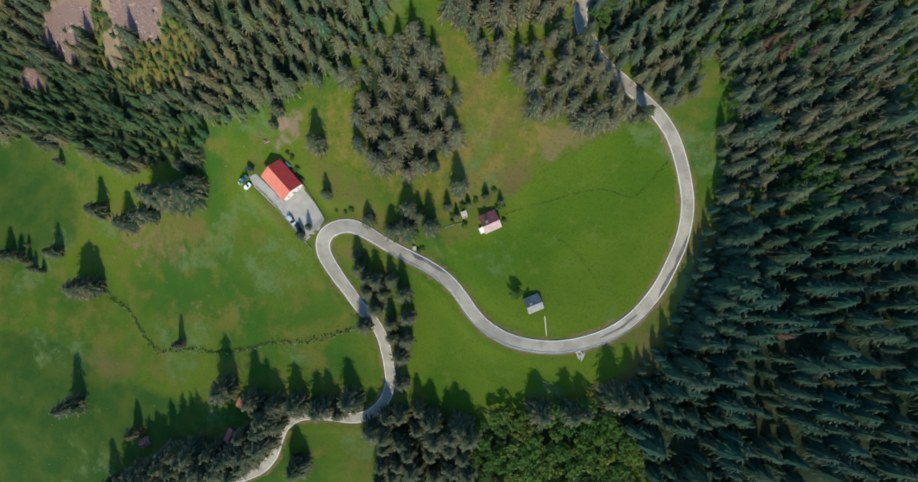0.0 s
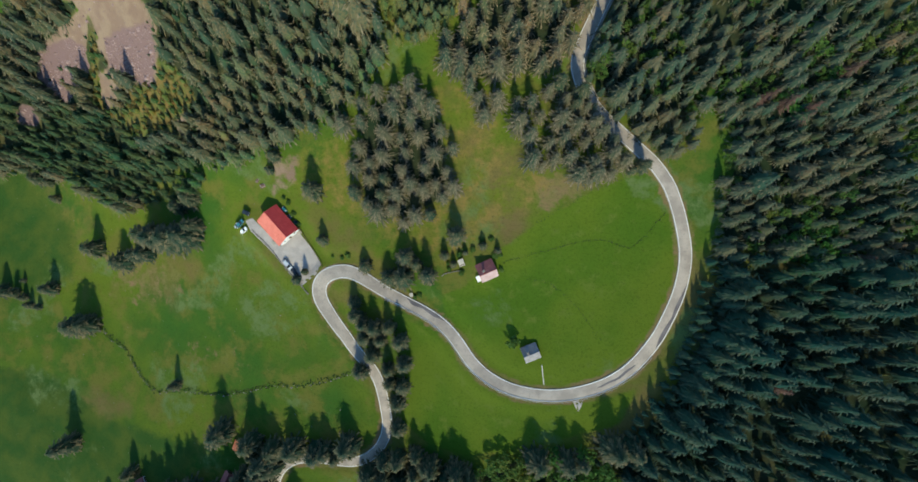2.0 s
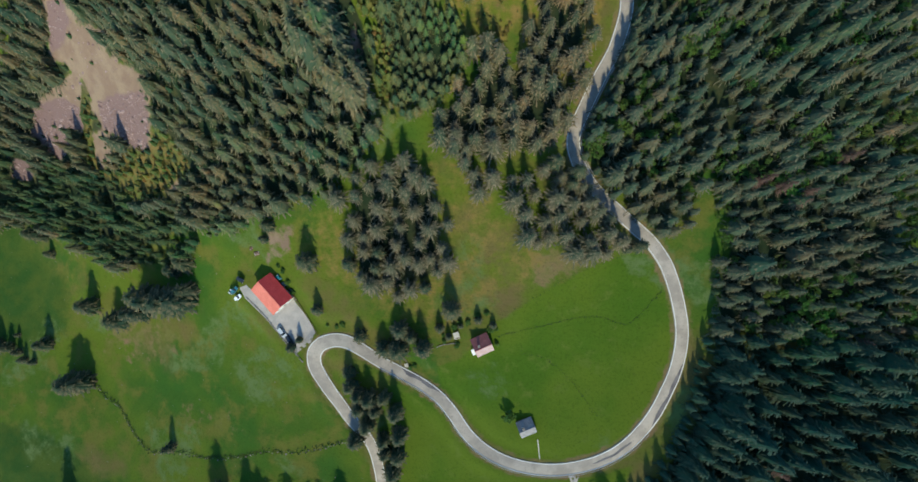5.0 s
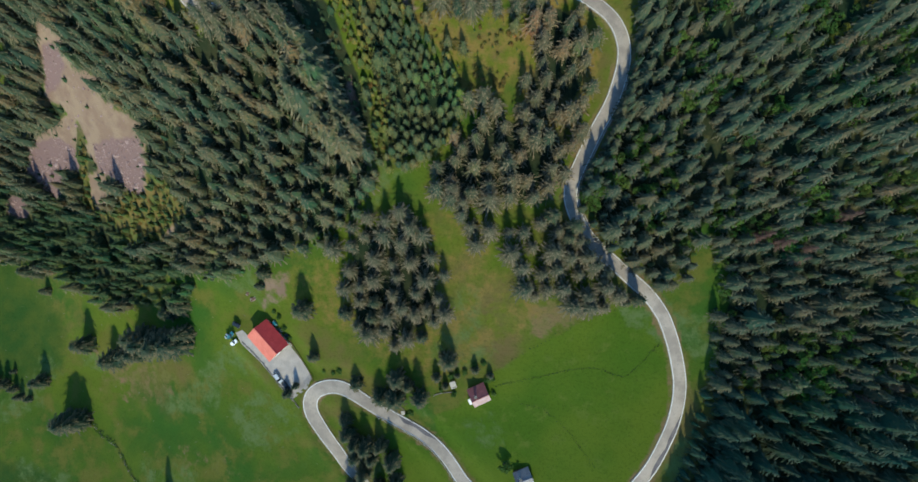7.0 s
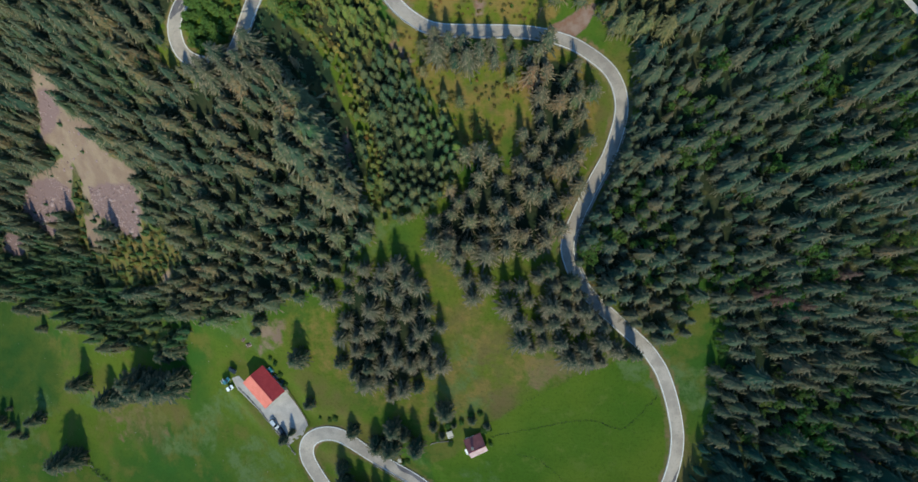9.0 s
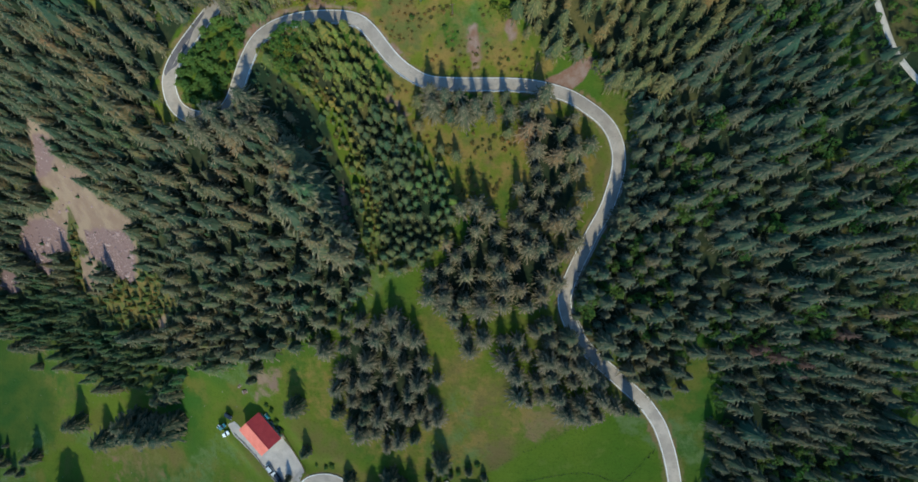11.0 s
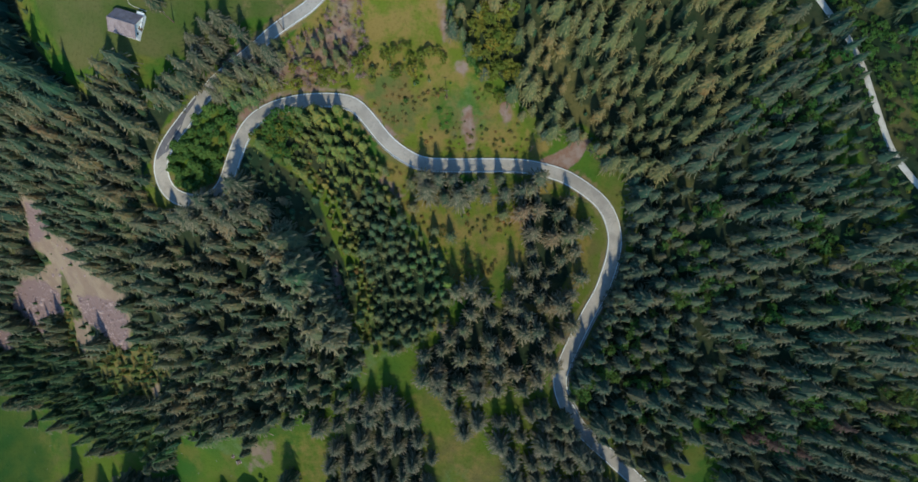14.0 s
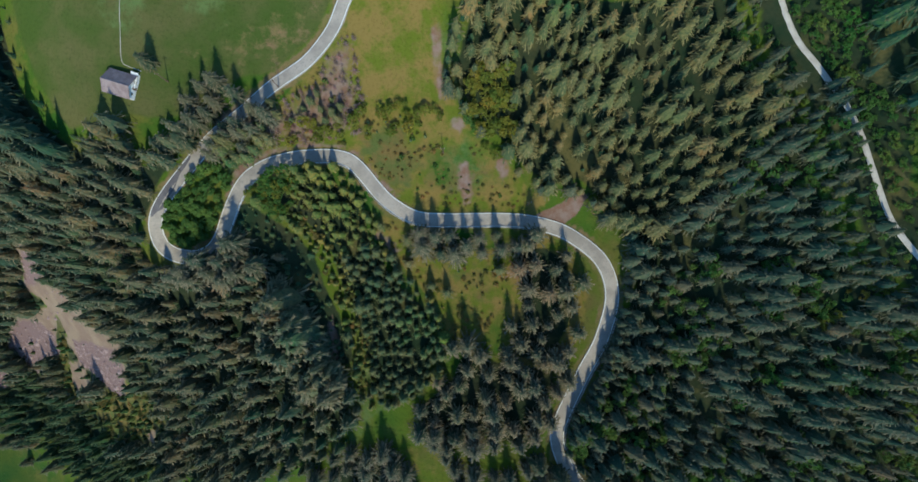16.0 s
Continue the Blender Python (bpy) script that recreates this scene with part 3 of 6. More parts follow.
LONE_WEST = [
    (-141.5, 37.6, 25), (-134.5, 36.5, 28), (-127, 36, 29), (-119.5, 36.6, 26), (-116.5, 41, 18),
    (-123.8, 50, 14), (-117.5, 53.5, 15), (-178.5, 33, 19), (-161.3, 26.5, 18), (-152.5, 29.5, 16),
    (-146.5, 29.8, 17), (-204.5, 58.9, 9), (-213.6, 68.8, 14), (-208, 67, 9), (-207.6, 13.2, 15),
    (-190.5, -5.5, 20), (-186.5, -5.2, 22), (-182.5, -4.9, 19), (-129.6, -31.1, 12), (-191, -63.3, 23),
    (-236.3, 11.3, 14), (-230, 10.5, 11), (-225.2, 8.4, 8), (-221.5, 4.5, 8), (-216.5, 3.4, 6),
    (-226.3, 17.1, 5), (-154.8, -74, 14.3),
]
LONE_GARDEN = [
    (-57.2, 53.4, 18.7), (-54.3, 34, 11), (-36.5, 23.4, 12), (0.2, 34.4, 17.6), (-41.5, 8.5, 11),
    (-11, 19.5, 18), (-21.1, 18.5, 18), (-26.5, 18.6, 15), (-19.8, 26.3, 18), (-15.5, 23.5, 13), (-73.4, 67.5, 11),
    (-76, 62.5, 9), (-63.2, 21.1, 8), (-66.9, 17.7, 8), (-4.4, 27.4, 9), (-0.9, 23.9, 7),
    (66.5, 58.2, 14), (63.2, 57, 9), (3.7, 28.3, 6), (10.5, 30.8, 7), (16.1, 29, 6),
]
LONE_SOUTH = [
    (-102.6, -49.1, 22), (-89, -53.2, 22), (-79.3, -56, 17), (-70.4, -54.8, 20.9), (-60.5, -56.4, 20),
    (-55.5, -55.4, 20), (-45.6, -52.6, 22), (-70.8, -83.2, 22), (-23.9, -44, 16.5), (-39.4, -20.2, 14.3),
    (31.5, -52.8, 20), (42.4, -52.1, 21), (47.9, -51.7, 17.6), (58.7, -45.2, 23), (65, -44.8, 22),
    (-12.3, -59.6, 17.6),
]

# ---------------- the lie of the land ----------------
# a slope that climbs to the north-east, with broad swells and hollows on a lattice
SWELLS = [0.8, 2.3, 5.5, 8.9, -0.1, -1.4, 0.3, 0.9, 0.6, 0.2, -0.2, 0.1, 8.2, -2, 5.2, 7, 5, 3.3, -7.4, -5.2, -9.4, 2.8, 2.7, -0.7, -0.3, -1.5, 2.1, -15, -5, -4.1, -0.1, -1.3, 0.7, 5.6, -9.2, -4.1, -11.3, -15.6, -4.8, 8.3, 1.3, 4.4, -9.4, 2.9, 8.9, -3.8, -7.6, 7.9, 17.4, -6.8, 1.2, -20.4, 1.8, 11, -0.3, 0.2, 9.1, 12.1, -4, 5.4, -1.2, -1.6, 1.5]
SWELL_X, SWELL_Y, SWELL_R = [-250 + 52 * i for i in range(9)], [-100 + 56 * i for i in range(7)], 44.0


def wave(x, y, size, seed=0.0):
    """Smooth rolling noise of about -1 to 1, made of crossed waves."""
    v = 0.0
    for i in range(5):
        a, k = 2.4 * i + seed, (6.283 / size) * (0.7 + 0.33 * i)
        v = v + np.sin(k * (x * math.cos(a) + y * math.sin(a)) + 1.7 * np.sin(0.6 * k * (y * math.cos(a) - x * math.sin(a)) + seed)) / (1 + 0.5 * i)
    return v / 2.2


def hill(x, y):
    z = -1.5 + 0.25 * 420 * np.tanh(x / 420) + 0.305 * (80 + 420 * np.tanh((y - 80) / 420))
    i = 0
    for cy in SWELL_Y:
        for cx in SWELL_X:
            z = z + SWELLS[i] * np.exp(-((x - cx) ** 2 + (y - cy) ** 2) / (2 * SWELL_R ** 2))
            i += 1
    return z


def smooth_line(points, step=1.5):
    """A rounded line through the points, stepped evenly."""
    p = np.array(points, float)
    p = np.vstack([2 * p[0] - p[1], p, 2 * p[-1] - p[-2]])
    out = []
    for a, b, c, d in zip(p[:-3], p[1:-2], p[2:-1], p[3:]):
        for u in np.linspace(0, 1, 8, endpoint=False):
            out.append(0.5 * ((2 * b) + (c - a) * u + (2 * a - 5 * b + 4 * c - d) * u * u + (3 * b - a - 3 * c + d) * u ** 3))
    out = np.array(out + [p[-2]])
    s = np.r_[0, np.cumsum(np.hypot(*np.diff(out, axis=0).T))]
    t = np.arange(0, s[-1], step)
    line = np.c_[np.interp(t, s, out[:, 0]), np.interp(t, s, out[:, 1])]
    k = np.array([1, 2, 3, 2, 1]) / 9
    soft_line = line.copy()
    for ax in (0, 1):
        soft_line[2:-2, ax] = np.convolve(line[:, ax], k, "valid")
    return soft_line


def profile(line, step=1.5, reach=16):
    """The height of a way along its line, evened out."""
    z = hill(line[:, 0], line[:, 1])
    w = int(reach / step)
    zz = np.r_[np.full(w, z[0]) + (z[0] - z[1]) * np.arange(w, 0, -1), z, np.full(w, z[-1]) + (z[-1] - z[-2]) * np.arange(1, w + 1)]
    k = np.hanning(2 * w + 1)
    return np.convolve(zz, k / k.sum(), "valid")


def step(a, b, v):
    u = np.clip((v - a) / (b - a), 0, 1)
    return u * u * (3 - 2 * u)


def nearest(x, y, line):
    """Distance to a line and the number of its nearest step."""
    d, n = np.full(x.shape, 1e9), np.zeros(x.shape, int)
    for i in range(0, x.size, 4000):
        q = (x[i:i + 4000, None] - line[None, :, 0]) ** 2 + (y[i:i + 4000, None] - line[None, :, 1]) ** 2
        n[i:i + 4000] = q.argmin(1)
        d[i:i + 4000] = np.sqrt(q.min(1))
    return d, n


def inside(x, y, poly):
    """Metres inside (plus) or outside (minus) an outline."""
    p = np.array(poly, float)
    q = np.roll(p, -1, axis=0)
    within, d = np.zeros(x.shape, bool), np.full(x.shape, 1e9)
    for (ax, ay), (bx, by) in zip(p, q):
        cross = (ay > y) != (by > y)
        within ^= cross & (x < (bx - ax) * (y - ay) / ((by - ay) or 1e-9) + ax)
        u = np.clip(((x - ax) * (bx - ax) + (y - ay) * (by - ay)) / ((bx - ax) ** 2 + (by - ay) ** 2 + 1e-9), 0, 1)
        d = np.minimum(d, np.hypot(x - ax - u * (bx - ax), y - ay - u * (by - ay)))
    return np.where(within, d, -d)


ROAD = smooth_line(ROAD_A + ROAD_B + ROAD_C + ROAD_D)
ROAD_Z = profile(ROAD)
LANE = smooth_line(TRACK)
LANE_Z = profile(LANE)
# the roadway is narrow on the upper slope, wide round the field and in the hairpin, narrow again below it
way = np.r_[0, np.cumsum(np.hypot(*np.diff(ROAD, axis=0).T))]
WIDE_FROM, HAIRPIN_AT = way[nearest(np.array([95.0]), np.array([10.0]), ROAD)[1][0]], way[nearest(np.array([-56, 16.6][:1]), np.array([-56, 16.6][1:]), ROAD)[1][0]]
ROAD_HALF = np.interp(way, [0, WIDE_FROM - 40, WIDE_FROM + 30, HAIRPIN_AT - 30, HAIRPIN_AT, HAIRPIN_AT + 25, HAIRPIN_AT + 45, way[-1]], [2.45, 2.45, 2.45, 2.45, 3.1, 2.5, 2.2, 2.2]) - 0.3 * step(75, 50, way)
LANE_HALF = np.full(len(LANE), 0.65)
YARD_MID = np.array(YARD).mean(0)


def land(x, y):
    """Height of the ground: the hill, cut and filled level where the road, the lane and the yard lie."""
    shape = np.shape(x)
    x, y = np.ravel(np.asarray(x, float)), np.ravel(np.asarray(y, float))
    z = hill(x, y) + 0.35 * wave(x, y, 23, 1.0) + 0.12 * wave(x, y, 7, 2.0)
    near = (np.abs(x) < 330) & (y > -200) & (y < 330)
    if near.any():
        xs, ys, zs = x[near], y[near], z[near]
        for line, lz, half in ((ROAD, ROAD_Z, ROAD_HALF), (LANE, LANE_Z, LANE_HALF)):
            d, n = nearest(xs, ys, line)
            zs = lz[n] - 0.3 + (zs - lz[n] + 0.3) * step(1.3, 7.5, d - half[n])
        k = step(-7, -1.5, inside(xs, ys, YARD))
        level = hill(*YARD_MID) + 0.10 * (xs - YARD_MID[0]) + 0.10 * (ys - YARD_MID[1]) + 0.2
        zs = zs + (level - zs) * k * step(3.2, 8, nearest(xs, ys, ROAD)[0])
        z[near] = zs
    return z.reshape(shape)


def ground_at(x, y):
    return float(land(np.array([x]), np.array([y]))[0])


def axis(lo, hi, fine):
    """Even steps where the ground is seen, ever longer ones out to the horizon."""
    mid = list(np.arange(lo, hi + 0.1, fine))
    out, s = [], fine
    v = 0.0
    while v < 2400:
        s *= 1.35
        v += s
        out.append(v)
    return np.array([lo - v for v in reversed(out)] + mid + [hi + v for v in out])


def mesh_from(name, verts, faces, mat, smooth=False):
    """A mesh from arrays of corners and of triangles or quads."""
    me = bpy.data.meshes.new(name)
    verts, faces = np.asarray(verts, np.float32), np.asarray(faces, np.int32)
    me.vertices.add(len(verts))
    me.vertices.foreach_set("co", verts.ravel())
    k = faces.shape[1]
    me.loops.add(faces.size)
    me.loops.foreach_set("vertex_index", faces.ravel())
    me.polygons.add(len(faces))
    me.polygons.foreach_set("loop_start", np.arange(0, faces.size, k, dtype=np.int32))
    me.polygons.foreach_set("use_smooth", np.full(len(faces), smooth))
    me.update(calc_edges=True)
    me.materials.append(mat)
    return me


def floats(me, name, values):
    me.attributes.new(name, "FLOAT", "POINT").data.foreach_set("value", np.asarray(values, np.float32))


def part(name, bm, mat, parent, label=""):
    me = bpy.data.meshes.new(name)
    bm.to_mesh(me)
    bm.free()
    me.materials.append(mat)
    ob = new(name, me)
    ob.parent = parent
    return tagged(ob, label)


def ground_material():
    m = bpy.data.materials.new("meadow_and_soil")
    m.use_nodes = True
    n, l = links(m)
    p = n["Principled BSDF"]
    where = n.new("ShaderNodeTexCoord").outputs["Object"]

    def zone(name):
        a = n.new("ShaderNodeAttribute")
        a.attribute_name = name
        return a.outputs["Fac"]

    def edge(name, rag=0.5):
        """A zone with a ragged border."""
        mix = n.new("ShaderNodeMath")
        mix.operation = "MULTIPLY_ADD"
        l.new(noise_at(n, l, where, 0.22, 5.0, 0.65), mix.inputs[0])
        mix.inputs[1].default_value = rag
        l.new(zone(name), mix.inputs[2])
        return ramp(n, l, mix.outputs[0], 0.45 + rag / 2 - 0.12, 0.45 + rag / 2 + 0.12)

    broad = noise_at(n, l, where, 0.016, 4.0, 0.6)
    mid = noise_at(n, l, where, 0.075, 5.0, 0.62)
    fine = noise_at(n, l, where, 1.1, 6.0, 0.7)
    grass = blend(n, l, ramp(n, l, broad, 0.36, 0.62), (0.045, 0.102, 0.012), (0.102, 0.138, 0.012))
    grass = blend(n, l, ramp(n, l, mid, 0.46, 0.66), grass, (0.124, 0.128, 0.022))
    grass = blend(n, l, ramp(n, l, noise_at(n, l, where, 0.021, 5.0, 0.62), 0.52, 0.72), grass, (0.142, 0.110, 0.038))
    lush = blend(n, l, ramp(n, l, noise_at(n, l, where, 0.022, 4.0, 0.55), 0.38, 0.62), (0.068, 0.122, 0.008), (0.104, 0.145, 0.011))
    lush = blend(n, l, ramp(n, l, noise_at(n, l, where, 0.16, 5.0, 0.65), 0.52, 0.75), lush, (0.115, 0.150, 0.020))
    grass = blend(n, l, edge("lush", 0.3), grass, lush)
    # darker grass tones that put shade and corner falloff into the meadow colour
    grass = blend(n, l, edge("dim_rank", 0.4), grass, blend(n, l, ramp(n, l, mid, 0.35, 0.65), (0.036, 0.078, 0.012), (0.068, 0.098, 0.014)))
    dull = blend(n, l, ramp(n, l, noise_at(n, l, where, 0.03, 5.0, 0.6), 0.38, 0.62), (0.062, 0.092, 0.016), (0.112, 0.108, 0.036))
    grass = blend(n, l, edge("dull", 0.3), grass, dull)
    pale = blend(n, l, ramp(n, l, noise_at(n, l, where, 0.14, 5.0, 0.7), 0.38, 0.66), grass, (0.118, 0.160, 0.050))
    grass = blend(n, l, edge("pale", 0.8), grass, pale)
    dry = blend(n, l, ramp(n, l, mid, 0.35, 0.65), (0.205, 0.140, 0.070), (0.145, 0.140, 0.036))
    grass = blend(n, l, edge("dry", 0.9), grass, dry)
    heath = blend(n, l, ramp(n, l, noise_at(n, l, where, 0.12, 5.0, 0.65), 0.38, 0.60), (0.120, 0.142, 0.014), (0.215, 0.155, 0.042))
    grass = blend(n, l, edge("heath", 0.7), grass, heath)
    orange = blend(n, l, ramp(n, l, noise_at(n, l, where, 0.2, 4.0), 0.35, 0.65), (0.17, 0.120, 0.038), (0.10, 0.12, 0.03))
    grass = blend(n, l, edge("rust", 0.9), grass, orange)
    # floor kept very dark: litter with the shade under the crowns painted in
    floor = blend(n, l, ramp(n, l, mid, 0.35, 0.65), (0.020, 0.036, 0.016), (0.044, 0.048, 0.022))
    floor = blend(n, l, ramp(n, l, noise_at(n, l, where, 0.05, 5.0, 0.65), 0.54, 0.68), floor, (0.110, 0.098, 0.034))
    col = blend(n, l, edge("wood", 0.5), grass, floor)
    col = blend(n, l, ramp(n, l, fine, 0.45, 0.8), col, blend(n, l, 1.0, col, (0.62, 0.66, 0.6), "MULTIPLY"))
    gravel = blend(n, l, ramp(n, l, noise_at(n, l, where, 0.12, 5.0, 0.6), 0.4, 0.62), (0.205, 0.140, 0.096), (0.250, 0.182, 0.120))
    gravel = blend(n, l, edge("rocky", 0.7), gravel, (0.185, 0.122, 0.108))
    gravel = blend(n, l, ramp(n, l, fine, 0.52, 0.8), gravel, (0.130, 0.095, 0.085))
    col = blend(n, l, edge("scree", 0.9), col, gravel)
    soil = blend(n, l, ramp(n, l, noise_at(n, l, where, 0.25, 5.0, 0.65), 0.35, 0.65), (0.20, 0.115, 0.075), (0.26, 0.19, 0.15))
    col = blend(n, l, edge("soil", 0.6), col, soil)
    l.new(col, p.inputs["Base Color"])
    p.inputs["Roughness"].default_value, p.inputs["Specular IOR Level"].default_value = 0.95, 0.1
    p.inputs["Diffuse Roughness"].default_value = 1.0
    bp = n.new("ShaderNodeBump")
    bp.inputs["Strength"].default_value, bp.inputs["Distance"].default_value = 0.5, 0.4
    l.new(fine, bp.inputs["Height"])
    l.new(bp.outputs["Normal"], p.inputs["Normal"])
    return m


gx, gy = axis(-262, 190, 2.0), axis(-130, 262, 2.0)
GX, GY = np.meshgrid(gx, gy)
fx, fy = GX.ravel(), GY.ravel()
ids = np.arange(fx.size).reshape(GX.shape)
quads = np.stack([ids[:-1, :-1], ids[:-1, 1:], ids[1:, 1:], ids[1:, :-1]], -1).reshape(-1, 4)
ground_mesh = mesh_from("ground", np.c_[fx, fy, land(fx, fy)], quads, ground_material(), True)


def zone_of(*polys, soft=3.0, inset=0.0):
    v = np.zeros(fx.size)
    for poly in polys:
        v = np.maximum(v, step(inset - soft, inset + soft, inside(fx, fy, poly)))
    return v


WOODS = (WEST_FOREST, MID_GROVE, GLADE_FOREST_E, ROAD_TREES, PLANTATION, SHADE_WEDGE, GLADE_FOREST_W, EAST_FOREST_N, EAST_FOREST_S, EDGE_FOREST_NE, SOUTH_BROADLEAF, SW_GROVE, SOUTH_ROW, TRACK_SIDE)
far = step(0, 40, np.maximum.reduce([-240 - fx, fx - 165, -115 - fy, fy - 245]))
# wood: dark floor under the stands, also painting the shade of the wedge
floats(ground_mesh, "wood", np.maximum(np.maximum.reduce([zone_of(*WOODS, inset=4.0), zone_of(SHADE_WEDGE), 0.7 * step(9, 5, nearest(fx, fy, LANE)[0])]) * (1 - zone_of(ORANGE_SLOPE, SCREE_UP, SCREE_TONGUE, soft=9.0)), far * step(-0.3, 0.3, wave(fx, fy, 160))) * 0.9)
floats(ground_mesh, "lush", zone_of(MOWN_FIELD, SOUTH_FIELD, soft=5.0))
floats(ground_mesh, "dim_rank", np.maximum(0.8 * zone_of(DIM_MEADOW, soft=14.0), 0.6 * zone_of(WEST_SHADE, soft=16.0)))
floats(ground_mesh, "dull", zone_of(NORTH_FIELD, soft=5.0))
floats(ground_mesh, "rocky", zone_of(ROCKS_A, ROCKS_B, ROCKS_C, SCREE_LOW, soft=5.0))
floats(ground_mesh, "scree", np.maximum(zone_of(SCREE_UP, SCREE_LOW, SCREE_TONGUE, SCREE_BITS, soft=6.0), 0.5 * zone_of(HOUSE_TRAIL, soft=5.0)))
floats(ground_mesh, "soil", np.maximum.reduce([zone_of(TURNOUT, soft=2.0), 0.8 * zone_of(RED_BANK, SOIL_B, SOIL_C, SOIL_D, soft=4.0), 0.55 * zone_of(BRUSH, soft=6.0), 0.85 * zone_of(SPUR_EARTH, soft=6.0), 0.25 * zone_of(SLOPE_SHRUBS, CLEARING, soft=6.0), 0.42 * zone_of(BROWN_PATCH, soft=9.0), 0.62 * zone_of(BARE_STRIPS_A, BARE_STRIPS_B, CUT_BANK, HAIRPIN_BANK, soft=2.0)]))
floats(ground_mesh, "heath", np.maximum(zone_of(CLEARING, GLADE_FOREST_E, SUNNY_SLOPE, soft=7.0) * (1 - 0.6 * zone_of(GREEN_PATCH, soft=6.0)), 0.45 * zone_of(UPPER_MEADOW, soft=12.0)))
floats(ground_mesh, "rust", np.maximum.reduce([zone_of(ORANGE_SLOPE, soft=9.0), 0.4 * zone_of(CLEARING, SLOPE_SHRUBS, soft=8.0), 0.75 * zone_of(OCHRE_PATCH, soft=8.0)]))
dR, _ = nearest(fx, fy, ROAD)
floats(ground_mesh, "dry", np.maximum.reduce([0.9 * zone_of(BROWN_PATCH, soft=10.0), 0.5 * zone_of(CUT_BANK), 0.58 * step(6, 3, dR), 0.5 * zone_of(FIELD_BROWN, soft=14), 0.46 * zone_of(MEADOW_BROWN, MEADOW_BROWN_B, soft=20)]))
floats(ground_mesh, "pale", np.maximum.reduce([0.6 * step(0.0, 0.8, wave(fx, fy, 60, 3.0)), 0.78 * zone_of(PALE_GRASS, soft=10.0), 0.7 * zone_of(PALE_GRASS_B, soft=6.0)]))
ground = tagged(new("ground", ground_mesh), "green alpine meadow and woodland floor on a steep slope", "ground", kind="structure")


# ---------------- the road, the lane and the yard ----------------
def sides(line):
    t = np.gradient(line, axis=0)
    t /= np.linalg.norm(t, axis=1)[:, None]
    return np.c_[-t[:, 1], t[:, 0]]


def ribbon(name, line, z, offsets, lifts, mat):
    """A strip along a line, with a cross-section given by offsets to its left and heights."""
    nrm, rows = sides(line), []
    for o, h in zip(offsets, lifts):
        rows.append(np.c_[line + nrm * np.reshape(o, (-1, 1)), z + h])
    v = np.stack(rows, 1)
    k, c = v.shape[:2]
    i = np.arange(k * c).reshape(k, c)
    q = np.stack([i[:-1, 1:], i[:-1, :-1], i[1:, :-1], i[1:, 1:]], -1).reshape(-1, 4)
    return mesh_from(name, v.reshape(-1, 3), q, mat, False)


# the roadway widens in the hairpins
road = tagged(new("road", ribbon("road", ROAD, ROAD_Z, (ROAD_HALF + 0.3, ROAD_HALF, 0, -ROAD_HALF, -ROAD_HALF - 0.3), (-0.7, 0.0, 0.05, 0.0, -0.7), M_ROAD)),
              "winding pale grey asphalt mountain road", "road", kind="structure")
for o in (1, -1):
    e = new("edge_line", ribbon("edge_line", ROAD, ROAD_Z, (o * (ROAD_HALF - 0.25) + 0.12, o * (ROAD_HALF - 0.25) - 0.12), (0.03, 0.03), M_LINE))
    e.parent = road
    tagged(e, "worn white edge line")
# strips of newer, darker asphalt laid along parts of the roadway


def asphalt_patch(label, p0, p1, inner, outer):
    a, z = (nearest(np.array([px]), np.array([py]), ROAD)[1][0] for px, py in (p0, p1))
    span = np.arange(min(a, z), max(a, z))
    u, half = np.linspace(0, 1, len(span)), ROAD_HALF[span] - 0.4
    wob = 0.12 * np.sin(span * 1.3)
    o1, o2 = np.interp(u, [0, 0.25, 0.5, 0.8, 1], inner) + wob, np.interp(u, [0, 0.5, 1], outer) + wob
    o1, o2 = np.clip(o1, -half, half), np.clip(o2, -half, half)
    crown = lambda o: 0.012 + 0.05 * (1 - np.abs(o) / ROAD_HALF[span])
    nrm = sides(ROAD[span])
    cols = [np.c_[ROAD[span] + nrm * o[:, None], ROAD_Z[span] + crown(o)] for o in (o1, 0.5 * (o1 + o2), o2)]
    v = np.stack(cols, 1)
    i = np.arange(v.shape[0] * 3).reshape(-1, 3)
    q = np.stack([i[:-1, 1:], i[:-1, :-1], i[1:, :-1], i[1:, 1:]], -1).reshape(-1, 4)
    return tagged(new("asphalt_patch", mesh_from("asphalt_patch", v.reshape(-1, 3), q, M_NEW_ROAD)), label, "road patch", kind="structure")


asphalt_patch("dark mauve strip of newer asphalt in the hairpin", (-75.5, 188.8), (-89.3, 168.2), [-1.2, -0.7, 0.9, 1.3, -1.6], [-3, -3, -3])
asphalt_patch("grey-brown resurfaced strip on the field bend", (83.7, 16.9), (71.7, -8), [1.9, 0.6, 1.0, 0.3, 1.9], [2.0, 2.0, 2.0])
asphalt_patch("grey-brown resurfaced strip on the road", (-5.7, -0.1), (-22.5, 9.7), [-1.9, -0.4, -0.9, -0.3, -1.9], [-2.0, -2.0, -2.0])
asphalt_patch("grey-brown resurfaced strip on the road", (67.2, -13.5), (52.8, -23.4), [-0.2, -0.6, -0.3, -0.5, -0.1], [0.2, 0.5, 0.1])
